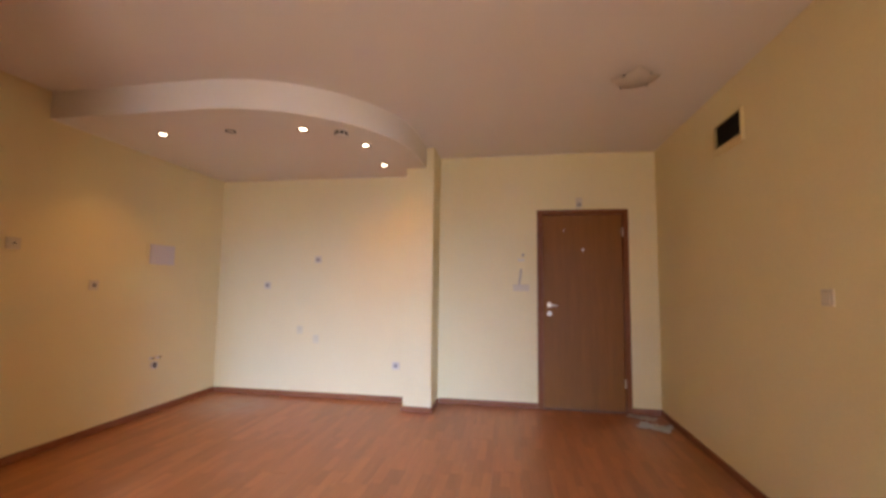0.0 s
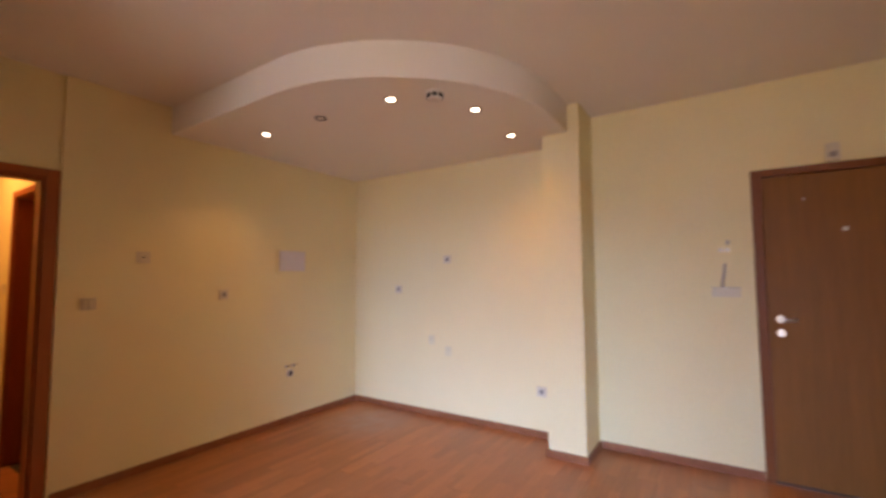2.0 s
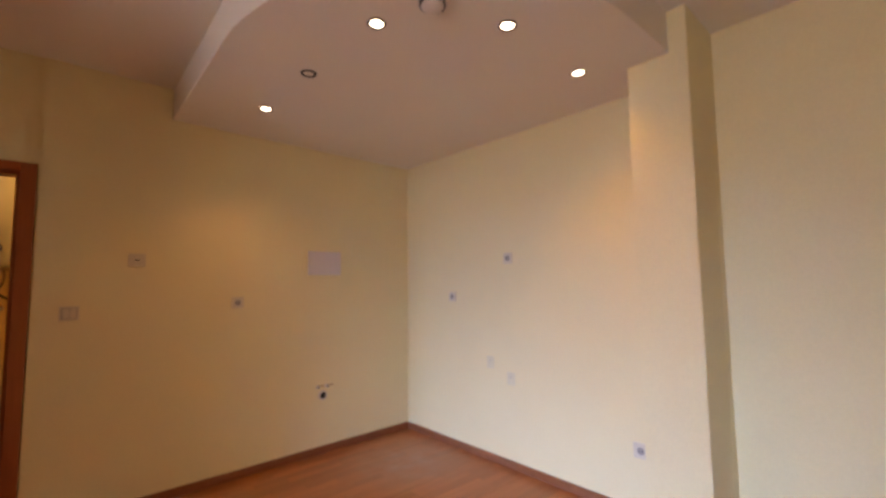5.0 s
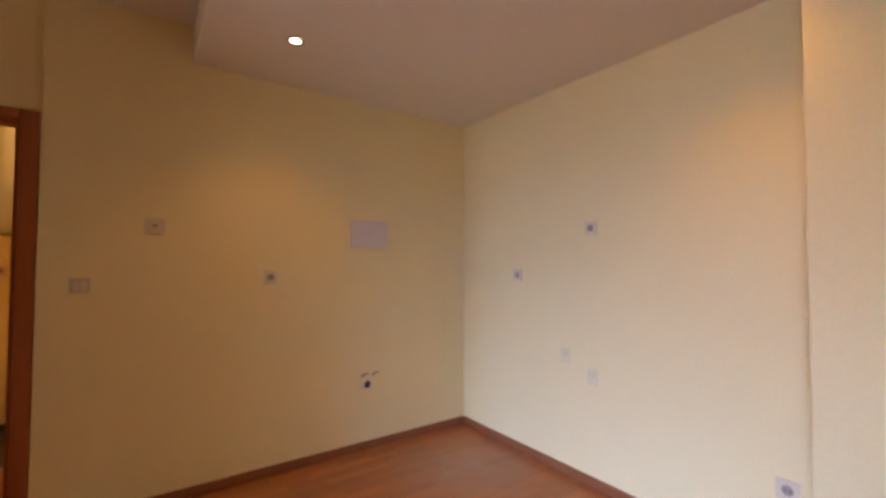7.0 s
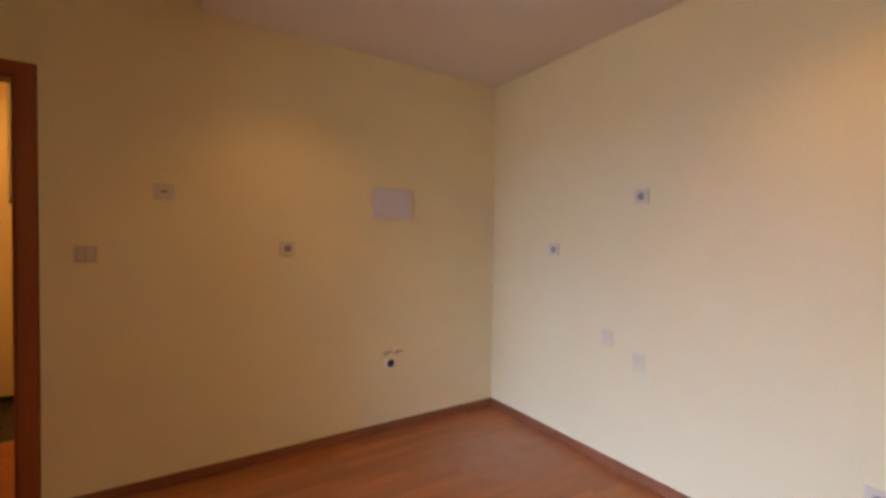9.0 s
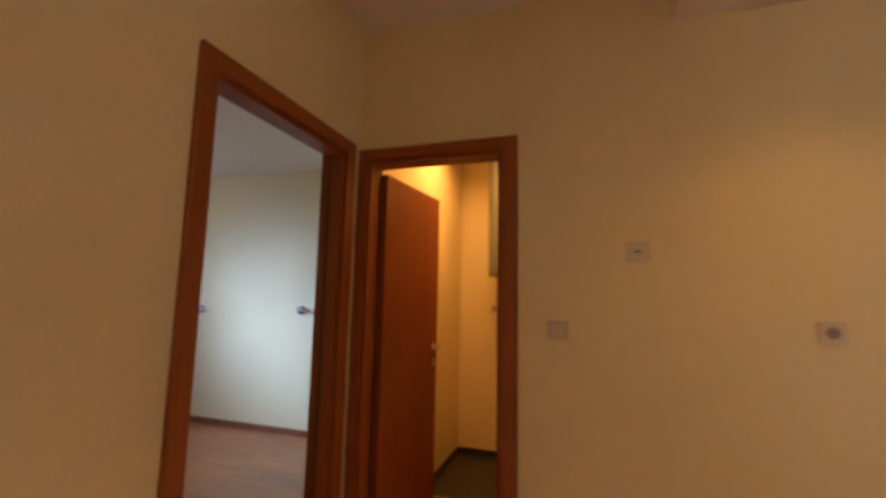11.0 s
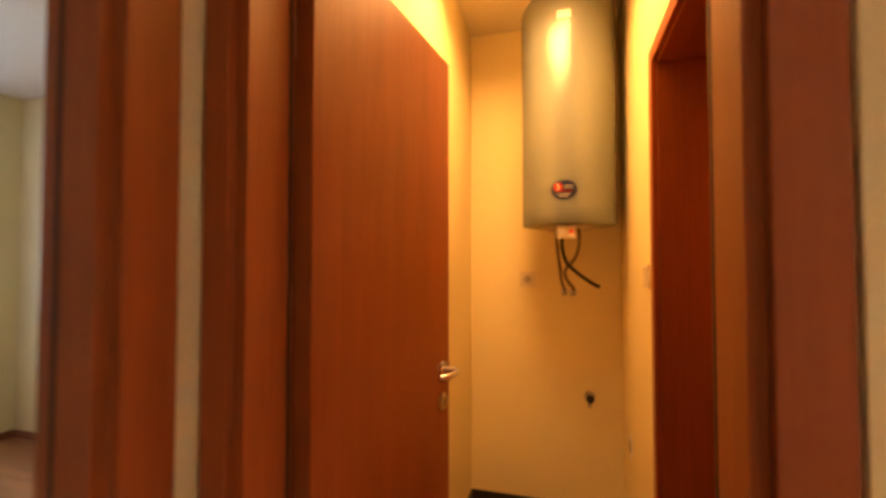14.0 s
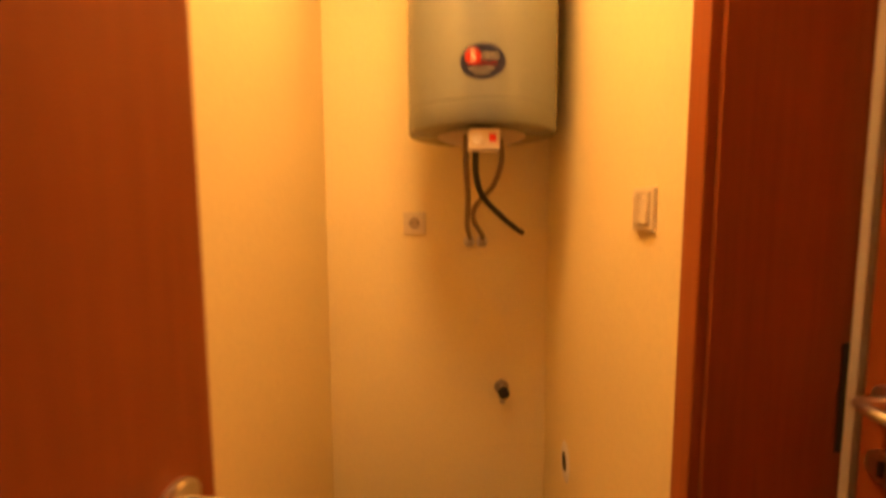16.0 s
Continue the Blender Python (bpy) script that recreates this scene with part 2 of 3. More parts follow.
# ---- shell of the flat ----
H1, HB, HC = 2.70, 2.62, 2.67
bm = bmesh.new()
box(bm, -3.76, -3.60, 2.36, 5.0, 0, 2.9)
box(bm, -3.76, -3.62, 1.555, 1.580, 0, 2.9)
box(bm, -3.76, -3.62, 2.311, 2.36, 0, 2.9)
box(bm, -3.76, -3.62, 1.580, 2.311, 2.04, 2.9)
structure("wall_kitchen_side", bm, PAINT, "cream painted plaster wall beside the kitchen corner", "wall")
structure("wall_kitchen_back", boxed(-3.76, -0.946, 5.0, 5.4, 0, 2.9), PAINT, "cream painted wall at the back of the kitchen corner", "wall")
structure("column", boxed(-1.238, -0.946, 4.66, 5.0, -0.01, 2.9, bevel=0.005), PAINT, "cream painted square wall pier beside the kitchen corner", "column")
bm = bmesh.new()
box(bm, -0.946, 0.155, 5.05, 5.4, 0, 2.9)
box(bm, 1.013, 1.33, 5.05, 5.4, 0, 2.9)
box(bm, 0.155, 1.013, 5.05, 5.4, 2.06, 2.9)
structure("wall_entrance", bm, PAINT, "cream painted wall around the entrance door", "wall")
structure("wall_east", boxed(1.33, 1.52, -2.05, 5.4, 0, 2.9), PAINT, "cream painted long side wall", "wall")
bm = bmesh.new()
box(bm, -2.10, -1.05, -2.05, -1.8, 0, 2.9)
box(bm, 1.20, 1.33, -2.05, -1.8, 0, 2.9)
box(bm, -1.05, 1.20, -2.05, -1.8, 2.1, 2.9)
box(bm, -1.05, 1.20, -2.05, -1.8, -0.1, 0.1)
structure("wall_south", bm, PAINT, "cream painted wall with a wide window opening", "wall")
bm = bmesh.new()
box(bm, -3.78, -3.501, 1.45, 1.555, 0, 2.9)
box(bm, -2.688, -2.10, 1.45, 1.555, 0, 2.9)
box(bm, -3.501, -2.688, 1.45, 1.555, 2.038, 2.9)
box(bm, -5.52, -3.78, 1.45, 1.56, 0, 2.9)
structure("wall_bedroom_north", bm, PAINT, "cream painted wall around the bedroom doorway", "wall")
structure("wall_bedroom_east", boxed(-2.22, -2.10, -2.05, 1.45, 0, 2.9), PAINT, "cream painted wall between bedroom and living room", "wall")
structure("wall_bedroom_west", boxed(-5.7, -5.39, -2.27, 1.45, 0, 2.9), PAINT, "cream painted bedroom wall washed by daylight", "wall")
WX0, WX1, WZ0, WZ1 = -4.735, -3.20, 0.885, 2.43
bm = bmesh.new()
box(bm, -5.39, WX0, -2.27, -2.02, 0, 2.9)
box(bm, WX1, -2.22, -2.27, -2.02, 0, 2.9)
box(bm, WX0, WX1, -2.27, -2.02, 0, WZ0)
box(bm, WX0, WX1, -2.27, -2.02, WZ1, 2.9)
structure("wall_bedroom_south", bm, PAINT, "cream painted bedroom wall with a window", "wall")
# added out of view to cut the sky lamp's light into the bedroom
structure("wall_light_block", boxed(-2.72, -2.58, -4.0, -2.28, -3.1, 3.05), RENDER, "unseen plain rendered wall added to shade the bedroom window", "wall")
structure("wall_corridor_west", boxed(-5.7, -5.52, 1.45, 2.64, 0, 2.9), PAINT, "cream painted end wall behind the water heater", "wall")
bm = bmesh.new()
box(bm, -5.52, -4.605, 2.37, 2.64, 0, 2.9)
box(bm, -3.837, -3.76, 2.37, 2.64, 0, 2.9)
box(bm, -4.605, -3.837, 2.37, 2.64, 2.02, 2.9)
structure("wall_corridor_north", bm, PAINT, "cream painted corridor wall around an inner door", "wall")

structure("ceiling_living_room", boxed(-3.62, 1.34, -1.82, 5.07, H1, 2.88), CEIL, "plain white painted ceiling", "ceiling")
structure("ceiling_bedroom", boxed(-5.4, -2.21, -2.03, 1.46, HB, 2.86), CEIL, "plain white painted bedroom ceiling", "ceiling")
structure("ceiling_corridor", boxed(-5.53, -3.75, 1.55, 2.38, HC, 2.87), CEIL, "plain white painted corridor ceiling", "ceiling")
structure("roof_slab", boxed(-5.7, 1.52, -2.27, 5.4, 2.9, 3.05), BAND, "concrete slab above the flat", "slab")

# dropped kitchen ceiling with a rounded front
outline = [(-3.6, 3.0), (-2.3, 2.98)]
outline += [(-2.3 + 1.27 * math.sin(a), 4.25 - 1.27 * math.cos(a)) for a in np.linspace(0, math.pi / 2, 33)[1:]]
outline += [(-1.03, 4.658), (-1.24, 4.658), (-1.24, 5.0), (-3.6, 5.0)]
bm = bmesh.new()
low = [bm.verts.new((x, y, 2.487)) for x, y in outline]
high = [bm.verts.new((x, y, 2.705)) for x, y in outline]
bm.faces.new(low[::-1])
bm.faces.new(high)
for k in range(len(low)):
    j = (k + 1) % len(low)
    bm.faces.new((low[k], low[j], high[j], high[k]))
bmesh.ops.recalc_face_normals(bm, faces=bm.faces[:])
tagged(part("ceiling_dropped", bm, CEIL, smooth=True), "white dropped plasterboard ceiling with a rounded edge", "ceiling", kind="structure")

floor = structure("floor", boxed(-5.7, 1.52, -2.27, 5.4, -0.15, -0.012), GROUT, "reddish brown laminate floor in narrow staves", "floor")
tile_floor = structure("floor_niche", boxed(-5.52, -4.65, 1.56, 2.37, -0.011, 0.001), GROUT, "dark brown tiled floor under the water heater", "floor")

# skirtings, mitred by butting
def skirting(x0, x1, y0, y1, h=0.058, material=SKIRT):
    return structure("baseboard", boxed(x0, x1, y0, y1, 0.0, h, bevel=0.004), material, "narrow brown laminate skirting board" if material is SKIRT else "dark tile skirting", "skirting board")


S = 0.014
skirting(-3.6, -3.6 + S, 2.372, 5.0)
skirting(-3.6 + S, -1.238, 5.0 - S, 5.0)
skirting(-1.238 - S, -1.238, 4.66, 5.0 - S)
skirting(-1.238 - S, -0.946 + S, 4.66 - S, 4.66)
skirting(-0.946, -0.946 + S, 4.66, 5.05 - S)
skirting(-0.946 + S, 0.117, 5.05 - S, 5.05)
skirting(1.051, 1.33 - S, 5.05 - S, 5.05)
skirting(1.33 - S, 1.33, -1.8, 5.05)
skirting(-2.10, -2.10 + S, -1.8, 1.555)
skirting(-2.64, -2.10 + S, 1.555, 1.555 + S)
skirting(-5.39, -5.39 + S, -2.02, 1.45)
skirting(-5.39 + S, -2.22, -2.02, -2.02 + S)
skirting(-5.52, -5.52 + 0.01, 1.56, 2.37, 0.056, TILE)
skirting(-5.51, -4.65, 1.56, 1.57, 0.056, TILE)
skirting(-5.51, -4.65, 2.36, 2.37, 0.056, TILE)
structure("trim_threshold", boxed(-4.665, -4.635, 1.56, 2.37, 0.0, 0.009, bevel=0.003), BRASS, "steel threshold strip between laminate and tile", "threshold strip")


# ---- doors: local x across the opening, y into the wall, z up ----
def handle_set(parent, x, z, y, way, sign):
    """A lever on a round rose with a keyhole rose under it. way: +1 or -1, the lever's way along x; sign: the side of the leaf it stands out on."""
    turn = Matrix.Translation((x, y, z)) @ pose(0, 0, 0, 90 * sign, 0, 0)
    bm = lathe(bmesh.new(), [(0, 0), (0.026, 0), (0.026, 0.006), (0.022, 0.009), (0, 0.009)], turn, 28)
    h = part("handle", bm, CHROME, parent, "brushed nickel lever handle", True)
    o = -sign
    part("neck", tube(bmesh.new(), [(x, y, z), (x, y + o * 0.046, z)], 0.0115, 12, 1), CHROME, h, "", True)
    part("lever", tube(bmesh.new(), [(x - way * 0.004, y + o * 0.044, z), (x + way * 0.016, y + o * 0.051, z), (x + way * 0.042, y + o * 0.049, z - 0.001), (x + way * 0.064, y + o * 0.041, z - 0.002), (x + way * 0.075, y + o * 0.026, z - 0.003)], 0.0088, 12), CHROME, h, "", True)
    low = Matrix.Translation((x, y, z - 0.092)) @ pose(0, 0, 0, 90 * sign, 0, 0)
    k = part("key_rose", lathe(bmesh.new(), [(0, 0), (0.025, 0), (0.025, 0.006), (0.021, 0.009), (0, 0.009)], low, 28), CHROME, parent, "round nickel keyhole rose", True)
    # black block: the keyhole's dark inside is colour only
    part("keyhole", boxed(x - 0.004, x + 0.004, y + o * 0.0085, y + o * 0.0105, z - 0.104, z - 0.082), BLACK, k)


def door(name, label, m, width, height, depth, casing=0.06, stop_at=0.09, back=True, top=None, left=None):
    """A lined doorway with casings; the clear opening runs from x 0 to width. """
    d = thing(name, label, "door", m, kind="structure")
    T, B = 0.034, 0.003
    for n, a, b in (("jamb", -T, 0.0), ("jamb", width, width + T)):
        part(n, boxed(a, b, 0.0, depth, 0, height + T), WOOD, d)
    part("head", boxed(0, width, 0.0, depth, height, height + T), WOOD_H, d)
    e, u, v = casing, top or casing, left or casing
    for y0, y1 in ((-0.018, -0.0002),) + (((depth + 0.0002, depth + 0.018),) if back else ()):
        part("casing", boxed(-v, -0.008, y0, y1, 0, height + u, bevel=B), WOOD, d)
        part("casing", boxed(width + 0.008, width + e, y0, y1, 0, height + u, bevel=B), WOOD, d)
        part("casing", boxed(-0.008, width + 0.008, y0, y1, height + 0.008, height + u, bevel=B), WOOD_H, d)
    s = 0.010
    part("stop", boxed(0, s, 0.0, stop_at, 0, height - s, bevel=0.002), WOOD, d)
    part("stop", boxed(width - s, width, 0.0, stop_at, 0, height - s, bevel=0.002), WOOD, d)
    part("stop", boxed(0, width, 0.0, stop_at, height - s, height, bevel=0.002), WOOD_H, d)
    part("seal", boxed(0.001, 0.011, stop_at, stop_at + 0.008, 0, height - 0.012), SEALBROWN, d, "dark brown rubber door seal")
    part("seal", boxed(width - 0.011, width - 0.001, stop_at, stop_at + 0.008, 0, height - 0.012), SEALBROWN, d, "dark brown rubber door seal")
    return d


# entrance door, closed
d = thing("door_1", "closed brown veneered entrance door in a brown frame", "door", pose(0.119, 5.05, 0), kind="structure")
for n, a in (("jamb", (0, 0.055)), ("jamb", (0.875, 0.930))):
    part(n, boxed(*a, -0.016, 0.14, 0, 2.088, bevel=0.003), FRAMEWOOD, d)
part("head", boxed(0.055, 0.875, -0.016, 0.14, 2.038, 2.088, bevel=0.003), FRAMEWOOD, d)
leaf = part("leaf", boxed(0.058, 0.872, 0.004, 0.05, 0.012, 2.035, bevel=0.002), DOORWOOD, d, "plain brown veneered door leaf")
handle_set(leaf, 0.125, 1.075, 0.004, 1, 1)
part("peephole", lathe(bmesh.new(), [(0, 0), (0.014, 0), (0.014, 0.004), (0.008, 0.006), (0, 0.005)], Matrix.Translation((0.475, 0.004, 1.66)) @ pose(0, 0, 0, 90, 0, 0), 20), CHROME, leaf, "small nickel peephole", True)
part("nail", lathe(bmesh.new(), [(0, 0), (0.006, 0), (0.005, 0.004), (0, 0.005)], Matrix.Translation((0.28, 0.004, 1.87)) @ pose(0, 0, 0, 90, 0, 0), 12), CHROME, leaf, "", True)
for z in (0.25, 1.80):
    part("hinge", tube(bmesh.new(), [(0.870, -0.012, z), (0.870, -0.012, z + 0.09)], 0.007, 10, 1), CHROME, d, "nickel hinge knuckle", True)
part("sill", boxed(0.055, 0.875, -0.01, 0.14, 0.0, 0.011, bevel=0.002), DARKWOOD, d, "dark brown door sill")
structure("wall_stairwell", boxed(0.0, 1.2, 5.4, 5.5, 0, 2.3), PAINT, "plain wall behind the entrance door", "wall")

# doorway to the corridor, seen from the kitchen; local x runs along world y
d = door("door_2", "open cherry veneered door in a lined doorway to the corridor", pose(-3.620, 1.615, 0, 0, 0, 90), 0.662, 2.004, 0.14, casing=0.078, stop_at=0.10, top=0.062, left=0.054)
leaf = part("leaf", boxed(0.0, 0.640, -0.04, 0.0, 0.008, 1.975, bevel=0.002), WOOD, d, "plain cherry veneered door leaf standing open")
leaf.matrix_basis = pose(0.002, 0.128, 0, 0, 0, 83.2)
handle_set(leaf, 0.585, 1.03, -0.04, -1, 1)
handle_set(leaf, 0.585, 1.03, 0.0, -1, -1)
part("lock_plate", boxed(0.6398, 0.6415, -0.03, -0.01, 0.86, 1.12), BRASS, leaf, "steel lock plate")
for z in (0.22, 1.72):
    part("hinge", tube(bmesh.new(), [(0.002, 0.136, z), (0.002, 0.136, z + 0.08)], 0.007, 10, 1), CHROME, d, "nickel hinge knuckle", True)

# doorway to the bedroom
door("door_3", "cherry veneered lined doorway to the bedroom with no leaf", pose(-2.722, 1.555, 0, 0, 0, 180), 0.745, 2.004, 0.105, casing=0.086, stop_at=0.06, top=0.072, left=0.072)

# inner door of the corridor, just ajar
d = door("door_4", "nearly closed cherry veneered door deep in its lining", pose(-4.571, 2.37, 0), 0.700, 1.988, 0.27, casing=0.055, stop_at=0.0001, back=False)
for o in [c for c in d.children if c.name.split(".")[0] in ("stop", "seal")]:
    bpy.data.objects.remove(o)
leaf = part("leaf", boxed(0.026, 0.698, 0.212, 0.252, 0.008, 1.972, bevel=0.002), WOOD, d, "plain cherry veneered door leaf")
handle_set(leaf, 0.066, 1.035, 0.212, 1, 1)
part("seal", boxed(0.004, 0.018, 0.208, 0.222, 0.0, 1.976), SEAL, d, "whitish sealing strip along the door edge")
part("seal", boxed(0.018, 0.698, 0.208, 0.222, 1.974, 1.987), SEAL, d, "whitish sealing strip along the door edge")
part("strike_plate", boxed(0.0008, 0.003, 0.200, 0.240, 0.93, 1.10), BLACK, d, "dark strike plate")
structure("wall_wet_room", boxed(-4.7, -3.7, 2.64, 2.74, 0, 2.3), PAINT, "plain wall behind the inner door", "wall")


# ---- bedroom window ----
def window(name, label, x0, x1, z0, z1, y0, y1, sashes, material, inward=1):
    w = thing(name, label, "window", kind="structure")
    F, G = 0.055, 0.072
    part("window_frame", boxed(x0, x0 + F, y0, y1, z0, z1, bevel=0.004), material, w)
    part("window_frame", boxed(x1 - F, x1, y0, y1, z0, z1, bevel=0.004), material, w)
    part("window_frame", boxed(x0 + F, x1 - F, y0, y1, z1 - F, z1, bevel=0.004), material, w)
    part("window_frame", boxed(x0 + F, x1 - F, y0, y1, z0, z0 + F, bevel=0.004), material, w)
    wide = (x1 - x0 - 2 * F) / sashes
    for k in range(sashes):
        a, b = x0 + F + k * wide, x0 + F + (k + 1) * wide
        c0, c1 = z0 + F, z1 - F
        ya, yb = y0 + 0.012, y1 + 0.012
        s = part("sash", boxed(a, a + G, ya, yb, c0, c1, bevel=0.005), material, w)
        part("sash_bar", boxed(b - G, b, ya, yb, c0, c1, bevel=0.005), material, s)
        part("sash_bar", boxed(a + G, b - G, ya, yb, c1 - G, c1, bevel=0.005), material, s)
        part("sash_bar", boxed(a + G, b - G, ya, yb, c0, c0 + G, bevel=0.005), material, s)
        ym = (ya + yb) / 2
        pane = part("pane", boxed(a + G - 0.006, b - G + 0.006, ym - 0.003, ym + 0.003, c0 + G - 0.006, c1 - G + 0.006), GLASS, s, "clear glass pane")
        pane.visible_shadow = False
    return w


win = window("window_1", "dark brown wooden window with two casements", WX0, WX1, WZ0, WZ1, -2.16, -2.09, 2, DARKWOOD)
part("window_sill", boxed(WX0 - 0.02, WX1 + 0.02, -2.088, -1.992, WZ0 - 0.022, WZ0 - 0.001, bevel=0.004), PRINT, win, "white window board")
window("window_2", "dark brown wooden window with three casements", -1.05, 1.20, 0.1, 2.1, -1.98, -1.91, 3, DARKWOOD)


# ---- fittings of walls: local x along the wall, y out of it, z up, back at y 0 ----
WEST, NORTH, EAST, SOUTH = -90, 180, 90, 0   # turn of a thing whose front looks along +x, -y, -x, +y


def plate(bm, w, h, d):
    return box(bm, -w / 2, w / 2, 0, d, -h / 2, h / 2, bevel=min(0.003, d / 3))


def socket_outlet(m, label, w=0.082, h=0.082, dark=False):
    t = thing("wall_socket", label, "socket", m, group="wall sockets")
    part("cover", plate(bmesh.new(), w, h, 0.010), PLATE, t)
    turn = Matrix.Translation((0, 0.0105, 0)) @ pose(0, 0, 0, -90, 0, 0)
    part("ring", lathe(bmesh.new(), [(0.0215, -0.008), (0.0215, 0.001), (0.025, 0.001), (0.025, -0.002)], turn, 28), PLATE, t, "", True)
    # flat disc; its darker colour holds the shade of the well
    part("well", lathe(bmesh.new(), [(0, 0.0006), (0.0213, 0.0006), (0.0213, -0.002)], turn, 28), GREYP if dark else WELL, t, "round socket well, shade put into its colour", True)
    for s in (-1, 1):
        # black disc in place of a real hole's shade
        part("pin_hole", lathe(bmesh.new(), [(0, 0.0018), (0.0032, 0.0018), (0.0032, 0)], Matrix.Translation((s * 0.0095, 0, 0)) @ turn, 12), BLACK, t)
    for k in (-1, 1):
        part("earth_clip", boxed(-0.004, 0.004, 0.0108, 0.0128, k * 0.0175 - 0.0035, k * 0.0175 + 0.0035, bevel=0.0008), GREYP, t, "dull earth clip")
    return t


def rocker_switch(m, label, w=0.09, h=0.082, keys=2):
    t = thing("light_switch", label, "light switch", m, group="light switches")
    part("cover", plate(bmesh.new(), w, h, 0.009), PLATE, t)
    inner, kh = w - 0.026, h - 0.026
    for k in range(keys):
        a = -inner / 2 + k * inner / keys
        bm = box(bmesh.new(), a + 0.0012, a + inner / keys - 0.0012, 0.009, 0.0145, -kh / 2, kh / 2, bevel=0.0015)
        for v in bm.verts:
            if v.co.y > 0.012:
                v.co.y += 0.004 * v.co.z / kh * (1 if k % 2 else -1)
        part("rocker", bm, PLATE, t)
    # flat plate whose darker colour holds the shade between the rockers
    part("surround", box(bmesh.new(), -inner / 2 - 0.003, inner / 2 + 0.003, 0.0085, 0.0098, -kh / 2 - 0.003, kh / 2 + 0.003), WELL, t, "flat plate with the gap's shade in its colour")
    return t


def on(x, y, z, turn):
    return pose(x, y, z, 0, 0, turn)


rocker_switch(on(-3.6, 2.525, 1.21, WEST), "white double rocker switch beside the corridor doorway")
t = thing("thermostat_plate", "small white control plate with a dark slot", "wall plate", on(-3.6, 2.836, 1.528, WEST))
part("cover", plate(bmesh.new(), 0.09, 0.082, 0.011), PLATE, t)
part("insert", boxed(-0.027, 0.027, 0.011, 0.0145, -0.026, 0.026, bevel=0.0015), PLATE, t)
part("slot", boxed(-0.012, 0.014, 0.0143, 0.0152, -0.003, 0.004), BLACK, t, "dark slot")
socket_outlet(on(-3.6, 3.444, 1.236, WEST), "white wall socket with a dark round well", dark=True)
socket_outlet(on(-2.965, 5.0, 1.243, NORTH), "white wall socket above the missing worktop", dark=True)
socket_outlet(on(-2.35, 5.0, 1.544, NORTH), "white wall socket set high for a cooker hood", dark=True)
socket_outlet(on(-1.405, 5.0, 0.385, NORTH), "white wall socket low beside the pier", w=0.086, h=0.086, dark=True)
for x, z in ((-2.547, 0.743), (-2.347, 0.646)):
    t = thing("blank_plate", "blank yellowish cover plate over a wall box", "cover plate", on(x, 5.0, z, NORTH), group="blank cover plates")
    part("cover", plate(bmesh.new(), 0.072, 0.092, 0.005), BEIGE, t)
    part("screw", lathe(bmesh.new(), [(0.0035, 0.0), (0.0035, 0.0065), (0, 0.007)], pose(0, 0, 0.005, -90, 0, 0), 10), GREYP, t)

t = thing("fuse_box", "pale rectangular fuse box cover on the kitchen wall", "fuse box", on(-3.6, 4.109, 1.535, WEST))
part("frame", boxed(-0.165, 0.165, 0.0, 0.012, -0.112, 0.112, bevel=0.003), PAINT, t, "wall coloured recessed frame")
part("lid", boxed(-0.150, 0.140, 0.012, 0.034, -0.097, 0.097, bevel=0.006), LILAC, t, "pale lilac white lid")
part("latch", boxed(0.118, 0.128, 0.034, 0.038, -0.02, 0.02, bevel=0.001), PLASTIC, t)

t = thing("drain_stub", "white drain pipe stub with a black opening in the wall", "pipe stub", on(-3.6, 4.114, 0.461, WEST))
turn = pose(0, 0, 0, -90, 0, 0)
part("pipe", lathe(bmesh.new(), [(0.026, -0.01), (0.026, 0.022), (0.035, 0.022), (0.038, 0.014), (0.038, 0.0)], turn, 28), PLASTIC, t, "", True)
# the pipe's dark inside is painted on a black disc
part("opening", lathe(bmesh.new(), [(0, 0.015), (0.0258, 0.015), (0.0258, 0.0)], turn, 24), BLACK, t, "black disc for the shade in the pipe mouth")
for y in (4.070, 4.150):
    t = thing("water_outlet", "capped water pipe outlet with a rusty rim", "pipe stub", on(-3.6, y, 0.53, WEST), group="kitchen water outlets")
    part("cap", lathe(bmesh.new(), [(0.015, 0.0), (0.015, 0.006), (0.009, 0.008), (0.011, 0.008), (0.011, 0.030), (0, 0.030)], turn, 12), PLASTIC, t)
    # black disc paints the shade inside the outlet
    part("opening", lathe(bmesh.new(), [(0, 0.0312), (0.0075, 0.0312), (0.0075, 0.02)], turn, 12), BLACK, t)
    part("stain", boxed(-0.062, -0.012, 0.0003, 0.0018, -0.006, 0.010), RUST, t, "rust brown plaster smear")

# downlights in the dropped ceiling
def downlight(x, y, lit):
    t = thing("downlight", "small round recessed downlight, lit" if lit else "small round recessed downlight, unlit", "downlight", pose(x, y, 2.487), group="kitchen downlights")
    part("bezel", lathe(bmesh.new(), [(0.029, 0.004), (0.029, -0.004), (0.033, -0.006), (0.040, -0.005), (0.042, 0.0)], None, 32), DARKRING if lit else BLACK, t, "thin dark metal ring", True)
    part("bulb", lathe(bmesh.new(), [(0, -0.0035), (0.02, -0.003), (0.0288, -0.001), (0.0288, 0.004)], None, 28), BULB if lit else FROST, t, "glowing lens" if lit else "dark lens", True)


for x, y in SPOTS:
    downlight(x, y, True)
downlight(-2.387, 3.41, False)

